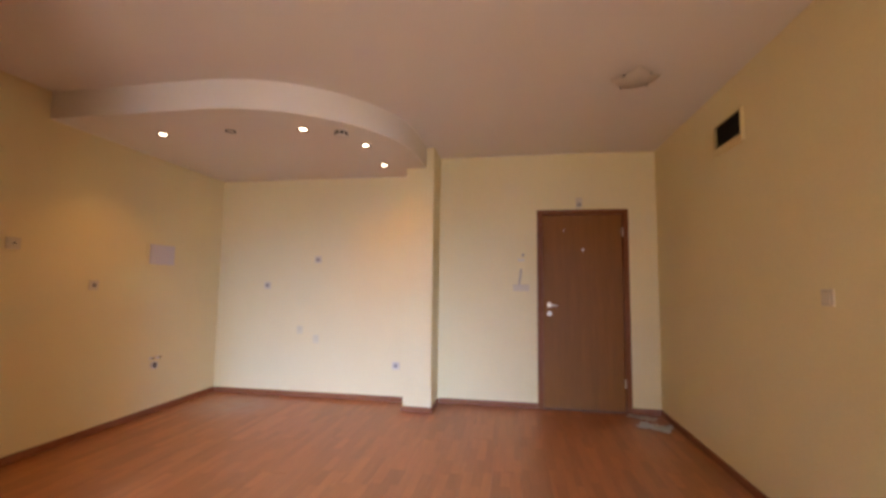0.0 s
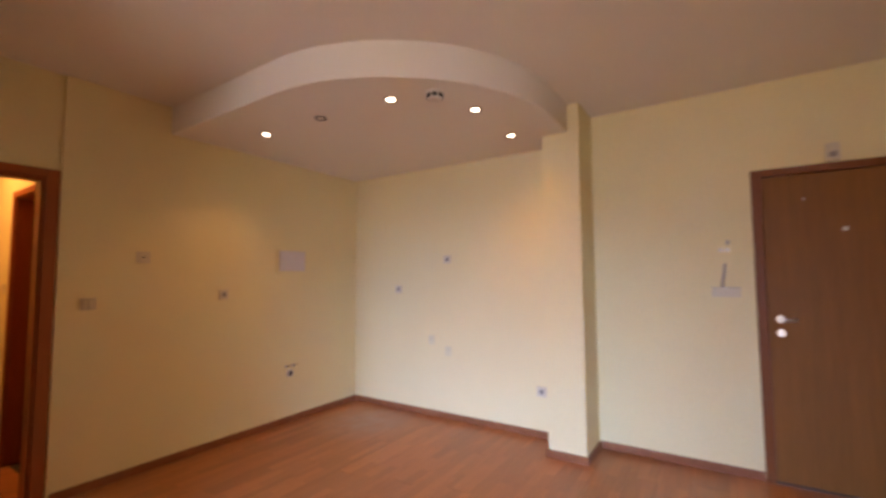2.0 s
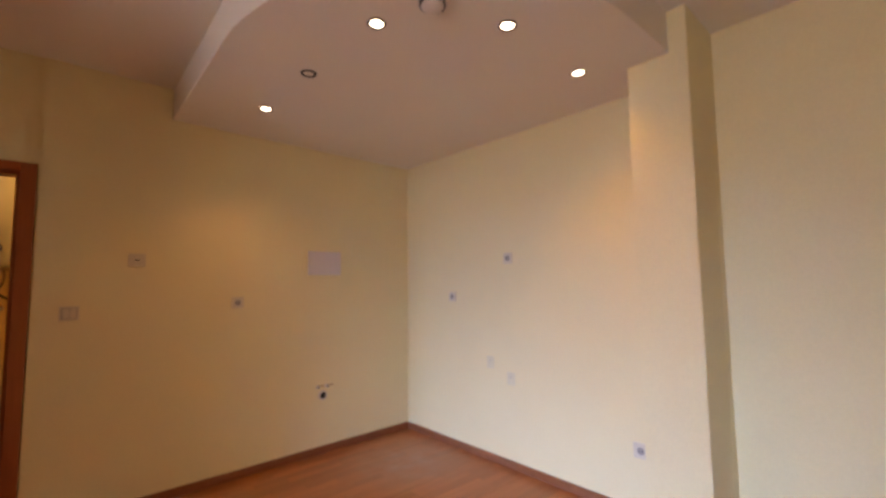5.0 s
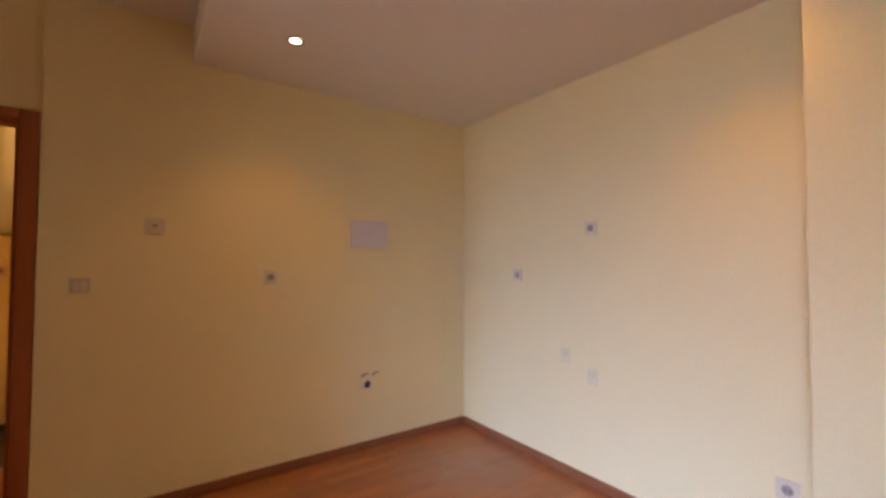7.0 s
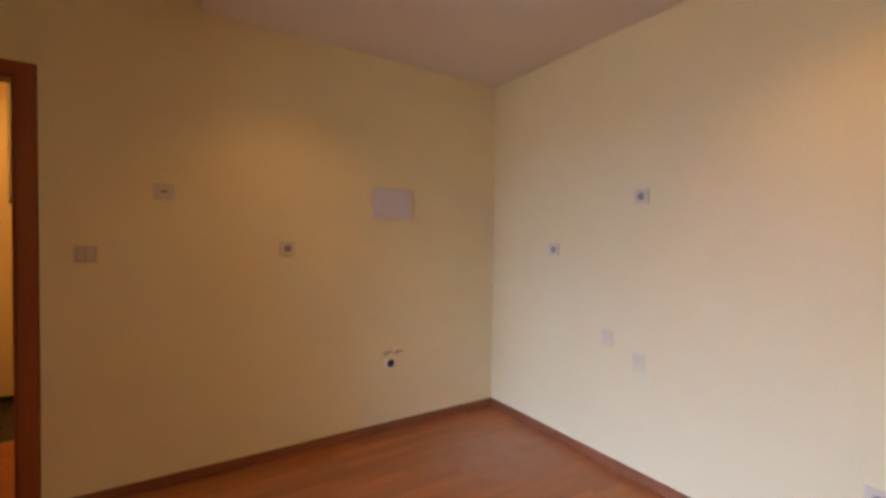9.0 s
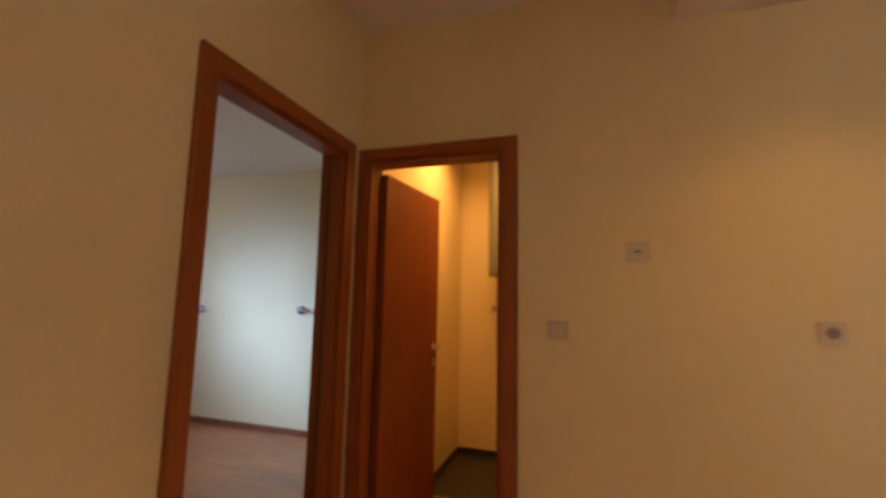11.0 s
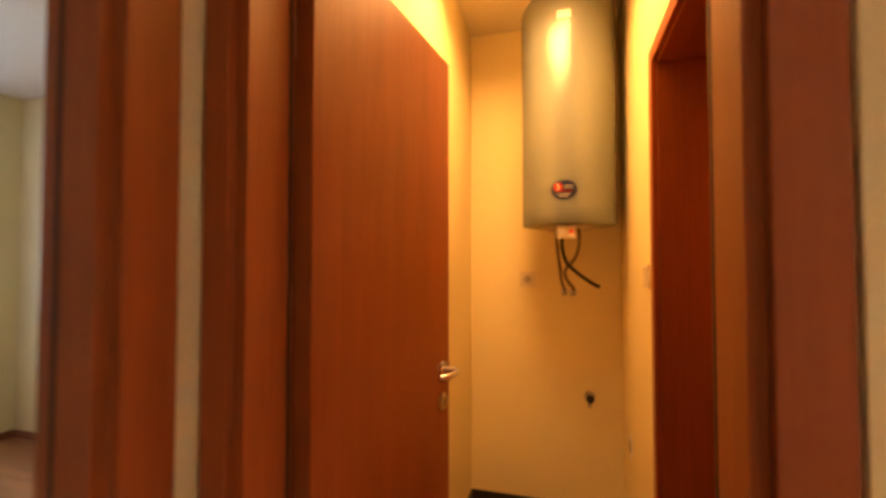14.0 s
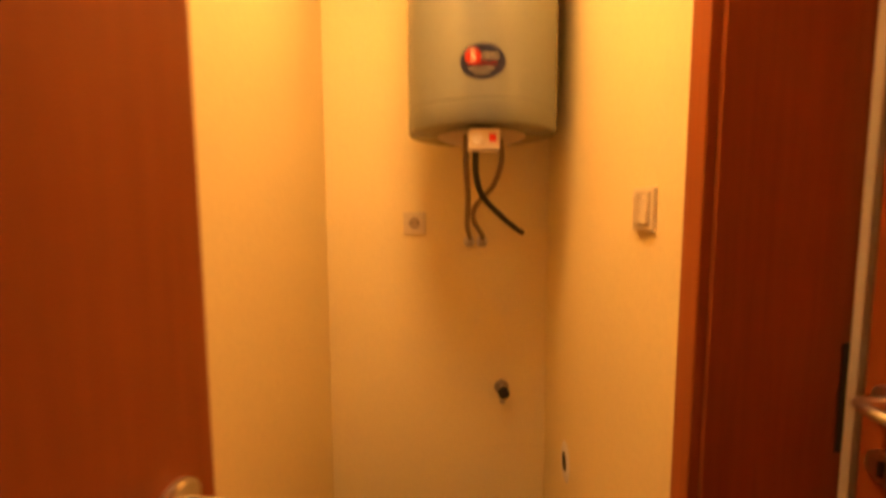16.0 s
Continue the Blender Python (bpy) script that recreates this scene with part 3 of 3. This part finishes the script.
t = thing("smoke_detector", "white round smoke detector with dark vents", "smoke detector", pose(-1.49, 3.51, 2.487, 180, 0, 0))
part("base", lathe(bmesh.new(), [(0.054, 0.0), (0.054, 0.010), (0.049, 0.013), (0, 0.013)], None, 36), PLASTIC, t, "", True)
part("cap", lathe(bmesh.new(), [(0.049, 0.0125), (0.047, 0.036), (0.040, 0.046), (0.02, 0.051), (0, 0.052)], None, 36), PLASTIC, t, "", True)
for k in range(8):
    bm = boxed(0.0455, 0.0515, -0.0145, 0.0145, 0.015, 0.038, bevel=0.002)
    bmesh.ops.rotate(bm, verts=bm.verts, matrix=Matrix.Rotation((k + 0.3) * math.pi / 4, 3, "Z"))
    # raised black bar; the slot's shade is in its colour
    part("vent_slot", bm, BLACK, t, "black bar for the shade in a vent slot")

# square glass ceiling light, off
t = thing("ceiling_light", "unlit square frosted glass ceiling light with metal clips", "ceiling light", pose(0.675, 3.32, H1, 0, 0, 38))
part("base", boxed(-0.07, 0.07, -0.07, 0.07, -0.03, -0.0005, bevel=0.004), PLASTIC, t)
bm = bmesh.new()
N = 14
grid = [[bm.verts.new((0.235 * (i / N - 0.5), 0.235 * (j / N - 0.5), -0.062 + 0.034 * ((2 * i / N - 1) ** 2 + (2 * j / N - 1) ** 2) / 1.35)) for j in range(N + 1)] for i in range(N + 1)]
for i in range(N):
    for j in range(N):
        bm.faces.new((grid[i][j], grid[i][j + 1], grid[i + 1][j + 1], grid[i + 1][j]))
bmesh.ops.solidify(bm, geom=bm.faces[:], thickness=0.005)
part("shade", bm, FROST, t, "bowed frosted glass shade", True)
for a, b in ((1, 0), (-1, 0), (0, 1), (0, -1)):
    part("clip", tube(bmesh.new(), [(a * 0.06, b * 0.06, -0.02), (a * 0.10, b * 0.10, -0.028), (a * 0.121, b * 0.121, -0.034), (a * 0.115, b * 0.115, -0.047)], 0.005, 8), BRASS, t, "small metal clip", True)

# vent in the long side wall
t = thing("wall_vent", "cream framed ventilation opening with dark slats high on the wall", "vent", on(1.33, 3.51, 2.355, EAST))
W, HH = 0.172, 0.080
for n, a in (("frame", (-W - 0.02, -W, 0, 0.02, -HH - 0.045, HH + 0.02)), ("frame", (W, W + 0.02, 0, 0.02, -HH - 0.045, HH + 0.02)), ("frame", (-W, W, 0, 0.02, HH, HH + 0.02)), ("frame", (-W, W, 0, 0.02, -HH - 0.045, -HH))):
    part(n, boxed(*a, bevel=0.003), PAINT, t)
# no duct is built: a black sheet paints the dark behind the slats
part("backing", boxed(-W, W, 0.0005, 0.003, -HH, HH), BLACK, t, "black sheet for the shade behind the slats")
for k in range(9):
    z = -HH + 0.01 + k * 0.0185
    bm = boxed(-W, W, -0.009, 0.009, -0.001, 0.001)
    bmesh.ops.transform(bm, verts=bm.verts, matrix=Matrix.Translation((0, 0.011, z)) @ pose(0, 0, 0, -38, 0, 0))
    part("slat", bm, BLACK, t)
rocker_switch(on(1.33, 2.67, 1.235, EAST), "white rocker switch on the long side wall", w=0.082, keys=1)

# door bell box over the entrance door
t = thing("door_chime", "small grey door chime above the entrance door", "door chime", on(0.555, 5.05, 2.155, NORTH))
part("housing", boxed(-0.034, 0.034, 0, 0.032, -0.058, 0.058, bevel=0.006), PLATE, t)
part("grille", boxed(-0.02, 0.02, 0.032, 0.0335, -0.035, 0.0), GREYP, t, "grey sound slots")

# intercom with its cable and a junction box under it
t = thing("intercom_handset", "pale intercom hook with shiny studs and a loose cable", "intercom", on(-0.052, 5.05, 1.535, NORTH))
part("backplate", boxed(-0.04, 0.04, 0, 0.012, -0.10, 0.055, bevel=0.005), PAINT, t)
for x in (-0.017, 0.02):
    part("stud", lathe(bmesh.new(), [(0.010, 0.0), (0.010, 0.02), (0.0148, 0.024), (0.012, 0.033), (0, 0.035)], Matrix.Translation((x, 0.01, 0.012)) @ turn, 20), CHROME, t, "shiny round stud", True)
part("hook", boxed(-0.034, -0.010, 0.0, 0.022, 0.05, 0.085, bevel=0.006), DUSTY, t)
part("lip", boxed(-0.034, 0.03, 0.012, 0.022, -0.082, -0.074, bevel=0.002), PAINT, t)
part("cable", tube(bmesh.new(), [(0.0, 0.012, -0.08), (0.006, 0.016, -0.15), (0.018, 0.014, -0.21), (0.016, 0.012, -0.258)], 0.010, 10), DUSTY, t, "grey loose cable", True)
t = thing("junction_box", "greyish white wall junction box under the intercom cable", "junction box", on(-0.052, 5.05, 1.252, NORTH))
part("box", boxed(-0.085, 0.085, 0, 0.035, -0.034, 0.030, bevel=0.005), PLATE, t)
part("lid", boxed(-0.086, 0.086, 0, 0.037, 0.0305, 0.034, bevel=0.001), DUSTY, t)
part("clip", boxed(-0.006, 0.006, 0.035, 0.04, 0.02, 0.032, bevel=0.001), CHROME, t)


# crumpled plastic film by the entrance door
def crumple(label, m, w, d, seed, high):
    bm = bmesh.new()
    nx, ny = 26, 16
    g = []
    for i in range(nx + 1):
        row = []
        for j in range(ny + 1):
            u, v = i / nx - 0.5, j / ny - 0.5
            p = Vector((u * 9 + seed, v * 7, seed * 1.7))
            edge = 1 + 0.25 * noise.noise(Vector((u * 5, v * 5, seed)))
            fold = abs(noise.noise(p)) + 0.5 * abs(noise.noise(p * 2.3))
            row.append(bm.verts.new((w * u * edge, d * v * edge * (1 + 0.4 * noise.noise(Vector((u * 3, seed, 0)))), 0.003 + high * fold)))
        g.append(row)
    for i in range(nx):
        for j in range(ny):
            bm.faces.new((g[i][j], g[i + 1][j], g[i + 1][j + 1], g[i][j + 1]))
    bmesh.ops.solidify(bm, geom=bm.faces[:], thickness=0.0015)
    ob = part("plastic_sheet", bm, PAPER)
    ob.matrix_world = m
    tagged(ob, label, "plastic sheet", "loose packaging")


crumple("crumpled whitish packing film lying on the floor", pose(1.13, 4.62, 0.0, 0, 0, -27), 0.26, 0.17, 2.1, 0.03)
crumple("flat dull packing film lying by the entrance door", pose(1.10, 4.93, 0.0, 0, 0, -27), 0.24, 0.11, 5.4, 0.012)

# ---- corridor: water heater ----
CX, CY, R = -5.285, 2.10, 0.222
t = thing("water_heater", "tall silver grey electric water heater hung on the wall", "water heater", pose(CX, CY, 0))
part("tank", lathe(bmesh.new(), [(0.0, 1.520), (0.19, 1.520), (R - 0.004, 1.523), (R, 1.530), (R, 1.578), (R - 0.002, 1.580), (R - 0.002, 1.583), (R, 1.585), (R, 2.57), (R - 0.003, 2.59), (R - 0.016, 2.615), (R - 0.05, 2.637), (0.10, 2.650), (0, 2.655)], None, 72), SILVER, t, "", True)
part("bottom_cover", lathe(bmesh.new(), [(0.0, 1.500), (0.085, 1.500), (0.12, 1.512), (0.135, 1.5205)], None, 40), DUSTY, t, "grey bottom cover", True)
for z in (1.72, 2.40):
    part("bracket", boxed(-0.235, -0.19, -0.12, 0.12, z, z + 0.06, bevel=0.004), BRASS, t, "steel wall bracket")


def curved(name, pts, lift, material, parent, label=""):
    """A thin badge that follows the tank's round front; pts are across and up from its middle."""
    bm = bmesh.new()
    cu, cz = sum(p[0] for p in pts) / len(pts), sum(p[1] for p in pts) / len(pts)

    def spot(u, z):
        return bm.verts.new(((R + lift) * math.cos(u / R), (R + lift) * math.sin(u / R), z))

    rings = [[spot(cu + (u - cu) * f, cz + (z - cz) * f) for u, z in pts] for f in (1.0, 0.75, 0.5, 0.25)]
    mid = spot(cu, cz)
    for outer, inner in zip(rings, rings[1:]):
        for k in range(len(pts)):
            j = (k + 1) % len(pts)
            bm.faces.new((outer[k], outer[j], inner[j], inner[k]))
    for k in range(len(pts)):
        bm.faces.new((rings[-1][k], rings[-1][(k + 1) % len(pts)], mid))
    bmesh.ops.solidify(bm, geom=bm.faces[:], thickness=0.0006)
    bmesh.ops.recalc_face_normals(bm, faces=bm.faces[:])
    return part(name, bm, material, parent, label)


def oval(cu, cz, a, b, n=40, arc=(0, 2 * math.pi), close=False):
    return [(cu + a * math.cos(s), cz + b * math.sin(s)) for s in np.linspace(arc[0], arc[1], n + (1 if close else 0))[:None if close else -1]]


BZ, BU = 1.672, -0.02
badge = curved("badge", oval(BU, BZ, 0.058, 0.044), 0.0008, NAVY, t, "oval navy, white and red badge")
curved("badge_disc", oval(BU - 0.024, BZ + 0.012, 0.021, 0.021), 0.0026, RED, badge, "red disc")
for k, (c, z, w) in enumerate(((0.024, 0.018, 0.026), (0.026, 0.008, 0.030), (0.012, -0.006, 0.044), (0.006, -0.018, 0.040), (0.004, -0.029, 0.026))):
    m5 = PRINT if k != 2 else RED
    curved("badge_line", [(BU + c + w * q, BZ + z + e * 0.0017) for e, row in ((-1, (-1, -0.6, -0.2, 0.2, 0.55)), (1, (0.55, 0.2, -0.2, -0.6, -1))) for q in row], 0.0024, m5, badge)
font = bpy.data.curves.new("figure", "FONT")
font.body, font.size, font.extrude, font.align_x, font.align_y = "5", 0.036, 0.0004, "CENTER", "CENTER"
ft = new("figure", font)
ft.data.materials.append(PRINT)
a5 = (BU - 0.024) / R
ft.matrix_world = Matrix.Translation((CX, CY, 0)) @ Matrix.Rotation(a5, 4, "Z") @ Matrix.Translation((R + 0.0036, 0, BZ + 0.012)) @ pose(0, 0, 0, 90, 0, 90)
bpy.context.view_layer.update()
me = bpy.data.meshes.new_from_object(ft.evaluated_get(bpy.context.evaluated_depsgraph_get()))
fm = ft.matrix_world.copy()
bpy.data.objects.remove(ft)
fig = new("figure", me)
fig.parent = badge
fig.matrix_basis = Matrix.Translation((-CX, -CY, 0)) @ fm
part("rating_label", boxed(R - 0.008, R + 0.0012, -0.045, 0.015, 2.452, 2.487), PRINT, t, "small white sticker")

ctrl = part("control_box", boxed(0.125, 0.195, -0.052, 0.030, 1.458, 1.512, bevel=0.005), PLASTIC, t, "white control box")
part("switch", boxed(0.194, 0.199, 0.001, 0.019, 1.478, 1.498, bevel=0.001), RED, ctrl, "red rocker switch")
part("dial", lathe(bmesh.new(), [(0.0, 0.006), (0.014, 0.005), (0.016, 0.0)], Matrix.Translation((0.194, -0.03, 1.486)) @ pose(0, 0, 0, 0, 90, 0), 20), PRINT, ctrl, "", True)
wall_x = -5.52 - CX
part("hose", tube(bmesh.new(), [(0.10, -0.055, 1.51), (0.10, -0.053, 1.42), (0.02, -0.042, 1.33), (-0.12, -0.035, 1.25), (wall_x + 0.045, -0.022, 1.205), (wall_x + 0.02, -0.02, 1.19)], 0.0085, 10), HOSE, t, "braided steel hose", True)
part("hose", tube(bmesh.new(), [(0.08, 0.045, 1.51), (0.08, 0.05, 1.44), (0.04, 0.03, 1.37), (-0.05, -0.015, 1.31), (-0.14, -0.01, 1.26), (wall_x + 0.045, 0.024, 1.21), (wall_x + 0.02, 0.026, 1.19)], 0.0085, 10), HOSE, t, "braided steel hose", True)
part("cable", tube(bmesh.new(), [(0.14, -0.03, 1.46), (0.13, -0.028, 1.40), (0.09, -0.005, 1.34), (0.02, 0.06, 1.28), (-0.06, 0.125, 1.235), (-0.08, 0.145, 1.225)], 0.009, 10), BLACK, t, "loose black power cable", True)
for y in (CY - 0.02, CY + 0.026):
    v = thing("angle_valve", "dull chrome angle valve on the wall under the heater", "valve", on(-5.52, y, 1.185, WEST), group="heater valves")
    part("rose", lathe(bmesh.new(), [(0.021, 0.0), (0.021, 0.004), (0.013, 0.008), (0.010, 0.008), (0.010, 0.034), (0, 0.034)], turn, 24), CHROME, v, "", True)
    part("body", lathe(bmesh.new(), [(0.0, -0.022), (0.012, -0.02), (0.013, -0.004), (0.010, 0.0), (0.010, 0.018), (0, 0.018)], pose(0, 0.024, 0.004), 20), BRASS, v, "", True)

socket_outlet(on(-5.52, 1.881, 1.252, WEST), "white wall socket beside the heater hoses")
t = thing("wall_tap", "dull metal washing machine tap on the wall", "tap", on(-5.52, 2.204, 0.632, WEST))
part("rose", lathe(bmesh.new(), [(0.027, 0.0), (0.026, 0.006), (0.014, 0.010), (0.012, 0.010), (0.012, 0.05), (0, 0.05)], turn, 28), BRASS, t, "", True)
part("spout", tube(bmesh.new(), [(0, 0.034, 0.0), (0.002, 0.038, -0.02), (0.003, 0.042, -0.046)], 0.0095, 12), BRASS, t, "", True)
part("knob", lathe(bmesh.new(), [(0.010, 0.048), (0.021, 0.052), (0.021, 0.066), (0.014, 0.07), (0, 0.07)], turn, 8), BLACK, t, "dark turning knob", True)
t = thing("wall_hole", "small dark hole with broken plaster rim", "hole", on(-5.25, 2.37, 0.497, NORTH))
part("rim", lathe(bmesh.new(), [(0.012, 0.001), (0.015, 0.005), (0.021, 0.004), (0.027, 0.0)], Matrix.Diagonal((1.7, 1, 2.5, 1)) @ turn, 14), PRINT, t, "chipped white plaster rim")
# the wall isn't cut; black colour stands for shade inside the hole
part("hollow", lathe(bmesh.new(), [(0, 0.0042), (0.0135, 0.0042), (0.0140, 0.0)], Matrix.Diagonal((1.5, 1, 2.3, 1)) @ turn, 14), BLACK, t, "black disc for the shade in the hole")
rocker_switch(on(-4.78, 2.37, 1.30, NORTH), "white rocker switch beside the inner door", w=0.082, h=0.084, keys=2)

t = thing("corridor_ceiling_light", "lit round glass ceiling light in the corridor", "ceiling light", pose(-4.63, 1.92, HC, 180, 0, 0))
part("base", lathe(bmesh.new(), [(0.085, 0.0), (0.085, 0.012), (0.07, 0.016), (0, 0.016)], None, 36), PLASTIC, t, "", True)
part("shade", lathe(bmesh.new(), [(0.078, 0.0165), (0.078, 0.024), (0.066, 0.05), (0.04, 0.062), (0, 0.066)], None, 36), CORRBULB, t, "glowing frosted shade", True)

# ---- bedroom fittings ----
def wall_lamp_stub(m, label):
    m = m @ Matrix.Diagonal((1.7, 1.4, 1.5, 1))
    t = thing("wall_lamp_arm", label, "wall lamp", m, group="bedside lamp arms")
    part("rose", lathe(bmesh.new(), [(0.027, 0.0), (0.027, 0.010), (0.014, 0.016), (0, 0.016)], turn, 24), BLACK, t, "dark wall rose", True)
    part("arm", tube(bmesh.new(), [(0, 0.01, 0), (0.006, 0.04, 0.016), (-0.02, 0.055, 0.012), (-0.05, 0.06, -0.004), (-0.085, 0.055, 0.004)], 0.011, 10), BRASS, t, "curved shiny arm", True)
    part("tip", tube(bmesh.new(), [(-0.085, 0.055, 0.004), (-0.10, 0.053, -0.008), (-0.112, 0.05, -0.022)], 0.008, 8), PLASTIC, t, "", True)


wall_lamp_stub(on(-5.39, -1.31, 1.17, WEST), "bare curved metal wall lamp arm beside the window corner")
wall_lamp_stub(on(-5.39, -0.03, 1.19, WEST), "bare curved metal wall lamp arm near the doorway")
socket_outlet(on(-5.39, -1.56, 0.385, WEST), "white wall socket low on the bedroom wall")
t = thing("radiator_valve", "bare metal pipe end under the bedroom window", "pipe stub", on(-4.06, -2.02, 0.50, SOUTH))
part("rose", lathe(bmesh.new(), [(0.024, 0.0), (0.024, 0.006), (0.012, 0.012), (0, 0.012)], turn, 24), PLASTIC, t, "", True)
part("pipe", tube(bmesh.new(), [(0, 0.005, 0), (0, 0.05, 0.0), (-0.03, 0.07, 0.004), (-0.17, 0.07, 0.03)], 0.020, 12), BRASS, t, "", True)

# ---- outside the bedroom window ----
structure("ground", boxed(-60, 60, -60, 60, -3.2, -3.1), ASPHALT, "grey paved courtyard below the flat", "ground")
b = thing("building_wing", "cream rendered neighbouring wing with a white band and balcony doors", "building")
FX = -6.0
part("wall", boxed(FX - 6, FX, -16, -2.6, -3.1, 2.2), RENDER, b)
part("band", boxed(FX - 6, FX + 0.06, -16, -2.6, 2.2, 2.82), BAND, b, "white painted floor band")
part("cornice", boxed(FX - 6, FX + 0.10, -16, -2.6, 2.82, 2.87, bevel=0.01), BAND, b)
part("wall", boxed(FX - 6, FX, -16, -2.6, 2.87, 5.6), RENDER, b)
part("roof", boxed(FX - 6.3, FX + 0.35, -16.3, -2.4, 5.6, 5.8, bevel=0.03), BAND, b)
for y0, z0, z1 in ((-6.25, 0.0, 2.14), (-9.6, 0.0, 2.14), (-4.75, 3.0, 5.2), (-9.0, 3.0, 5.2)):
    w = part("balcony_door", boxed(FX, FX + 0.05, y0, y0 + 0.12, z0, z1, bevel=0.006), ORANGEWOOD, b, "orange brown wooden balcony door")
    part("frame_post", boxed(FX, FX + 0.05, y0 + 1.24, y0 + 1.38, z0, z1, bevel=0.006), ORANGEWOOD, w)
    part("frame_post", boxed(FX, FX + 0.045, y0 + 0.62, y0 + 0.76, z0, z1, bevel=0.006), ORANGEWOOD, w)
    part("frame_head", boxed(FX, FX + 0.045, y0 + 0.12, y0 + 1.24, z1 - 0.13, z1, bevel=0.006), ORANGEWOOD, w)
    part("pane", boxed(FX + 0.004, FX + 0.02, y0 + 0.12, y0 + 0.62, z0 + 0.12, z1 - 0.13), GREENGLASS, w, "pale green pane")
    part("pane", boxed(FX + 0.004, FX + 0.02, y0 + 0.76, y0 + 1.24, z0 + 0.12, z1 - 0.13), GREENGLASS, w, "pale green pane")

# ---- laminate planks and niche tiles ----
PW, PL = 0.195, 1.28
plank_cache = {}


def plank_mesh(length):
    key = round(length, 2)
    if key not in plank_cache:
        bm = boxed(-PW / 2 + 0.0003, PW / 2 - 0.0003, -key / 2 + 0.0003, key / 2 - 0.0003, -0.012, 0.0)
        top = [e for e in bm.edges if all(v.co.z > -0.001 for v in e.verts)]
        bmesh.ops.bevel(bm, geom=top, offset=0.0005, segments=1, affect="EDGES")
        me = bpy.data.meshes.new("plank")
        bm.to_mesh(me)
        bm.free()
        me.materials.append(LAMINATE)
        plank_cache[key] = me
    return plank_cache[key]


for i in range(36):
    x = -5.45 + i * PW
    first, last = (-2.05, 2.40) if x < -3.72 else (-2.05, 5.22)
    cut = first - round((i * 0.47) % 1 * PL, 1)
    while cut < last:
        a, b = max(cut, first), min(cut + PL, last)
        cut += PL
        if b - a > 0.05:
            p = new("plank", plank_mesh(b - a))
            p.parent = floor
            p.location = (x, (a + b) / 2, 0)
bm = boxed(-0.144, 0.144, -0.133, 0.133, 0, 0.006, bevel=0.001)
tile = bpy.data.meshes.new("tile")
bm.to_mesh(tile)
bm.free()
tile.materials.append(TILE)
for i in range(3):
    for j in range(3):
        p = new("tile", tile)
        p.parent = tile_floor
        p.location = (-5.51 + 0.145 + i * 0.2905, 1.56 + 0.135 + j * 0.27, 0.0005)
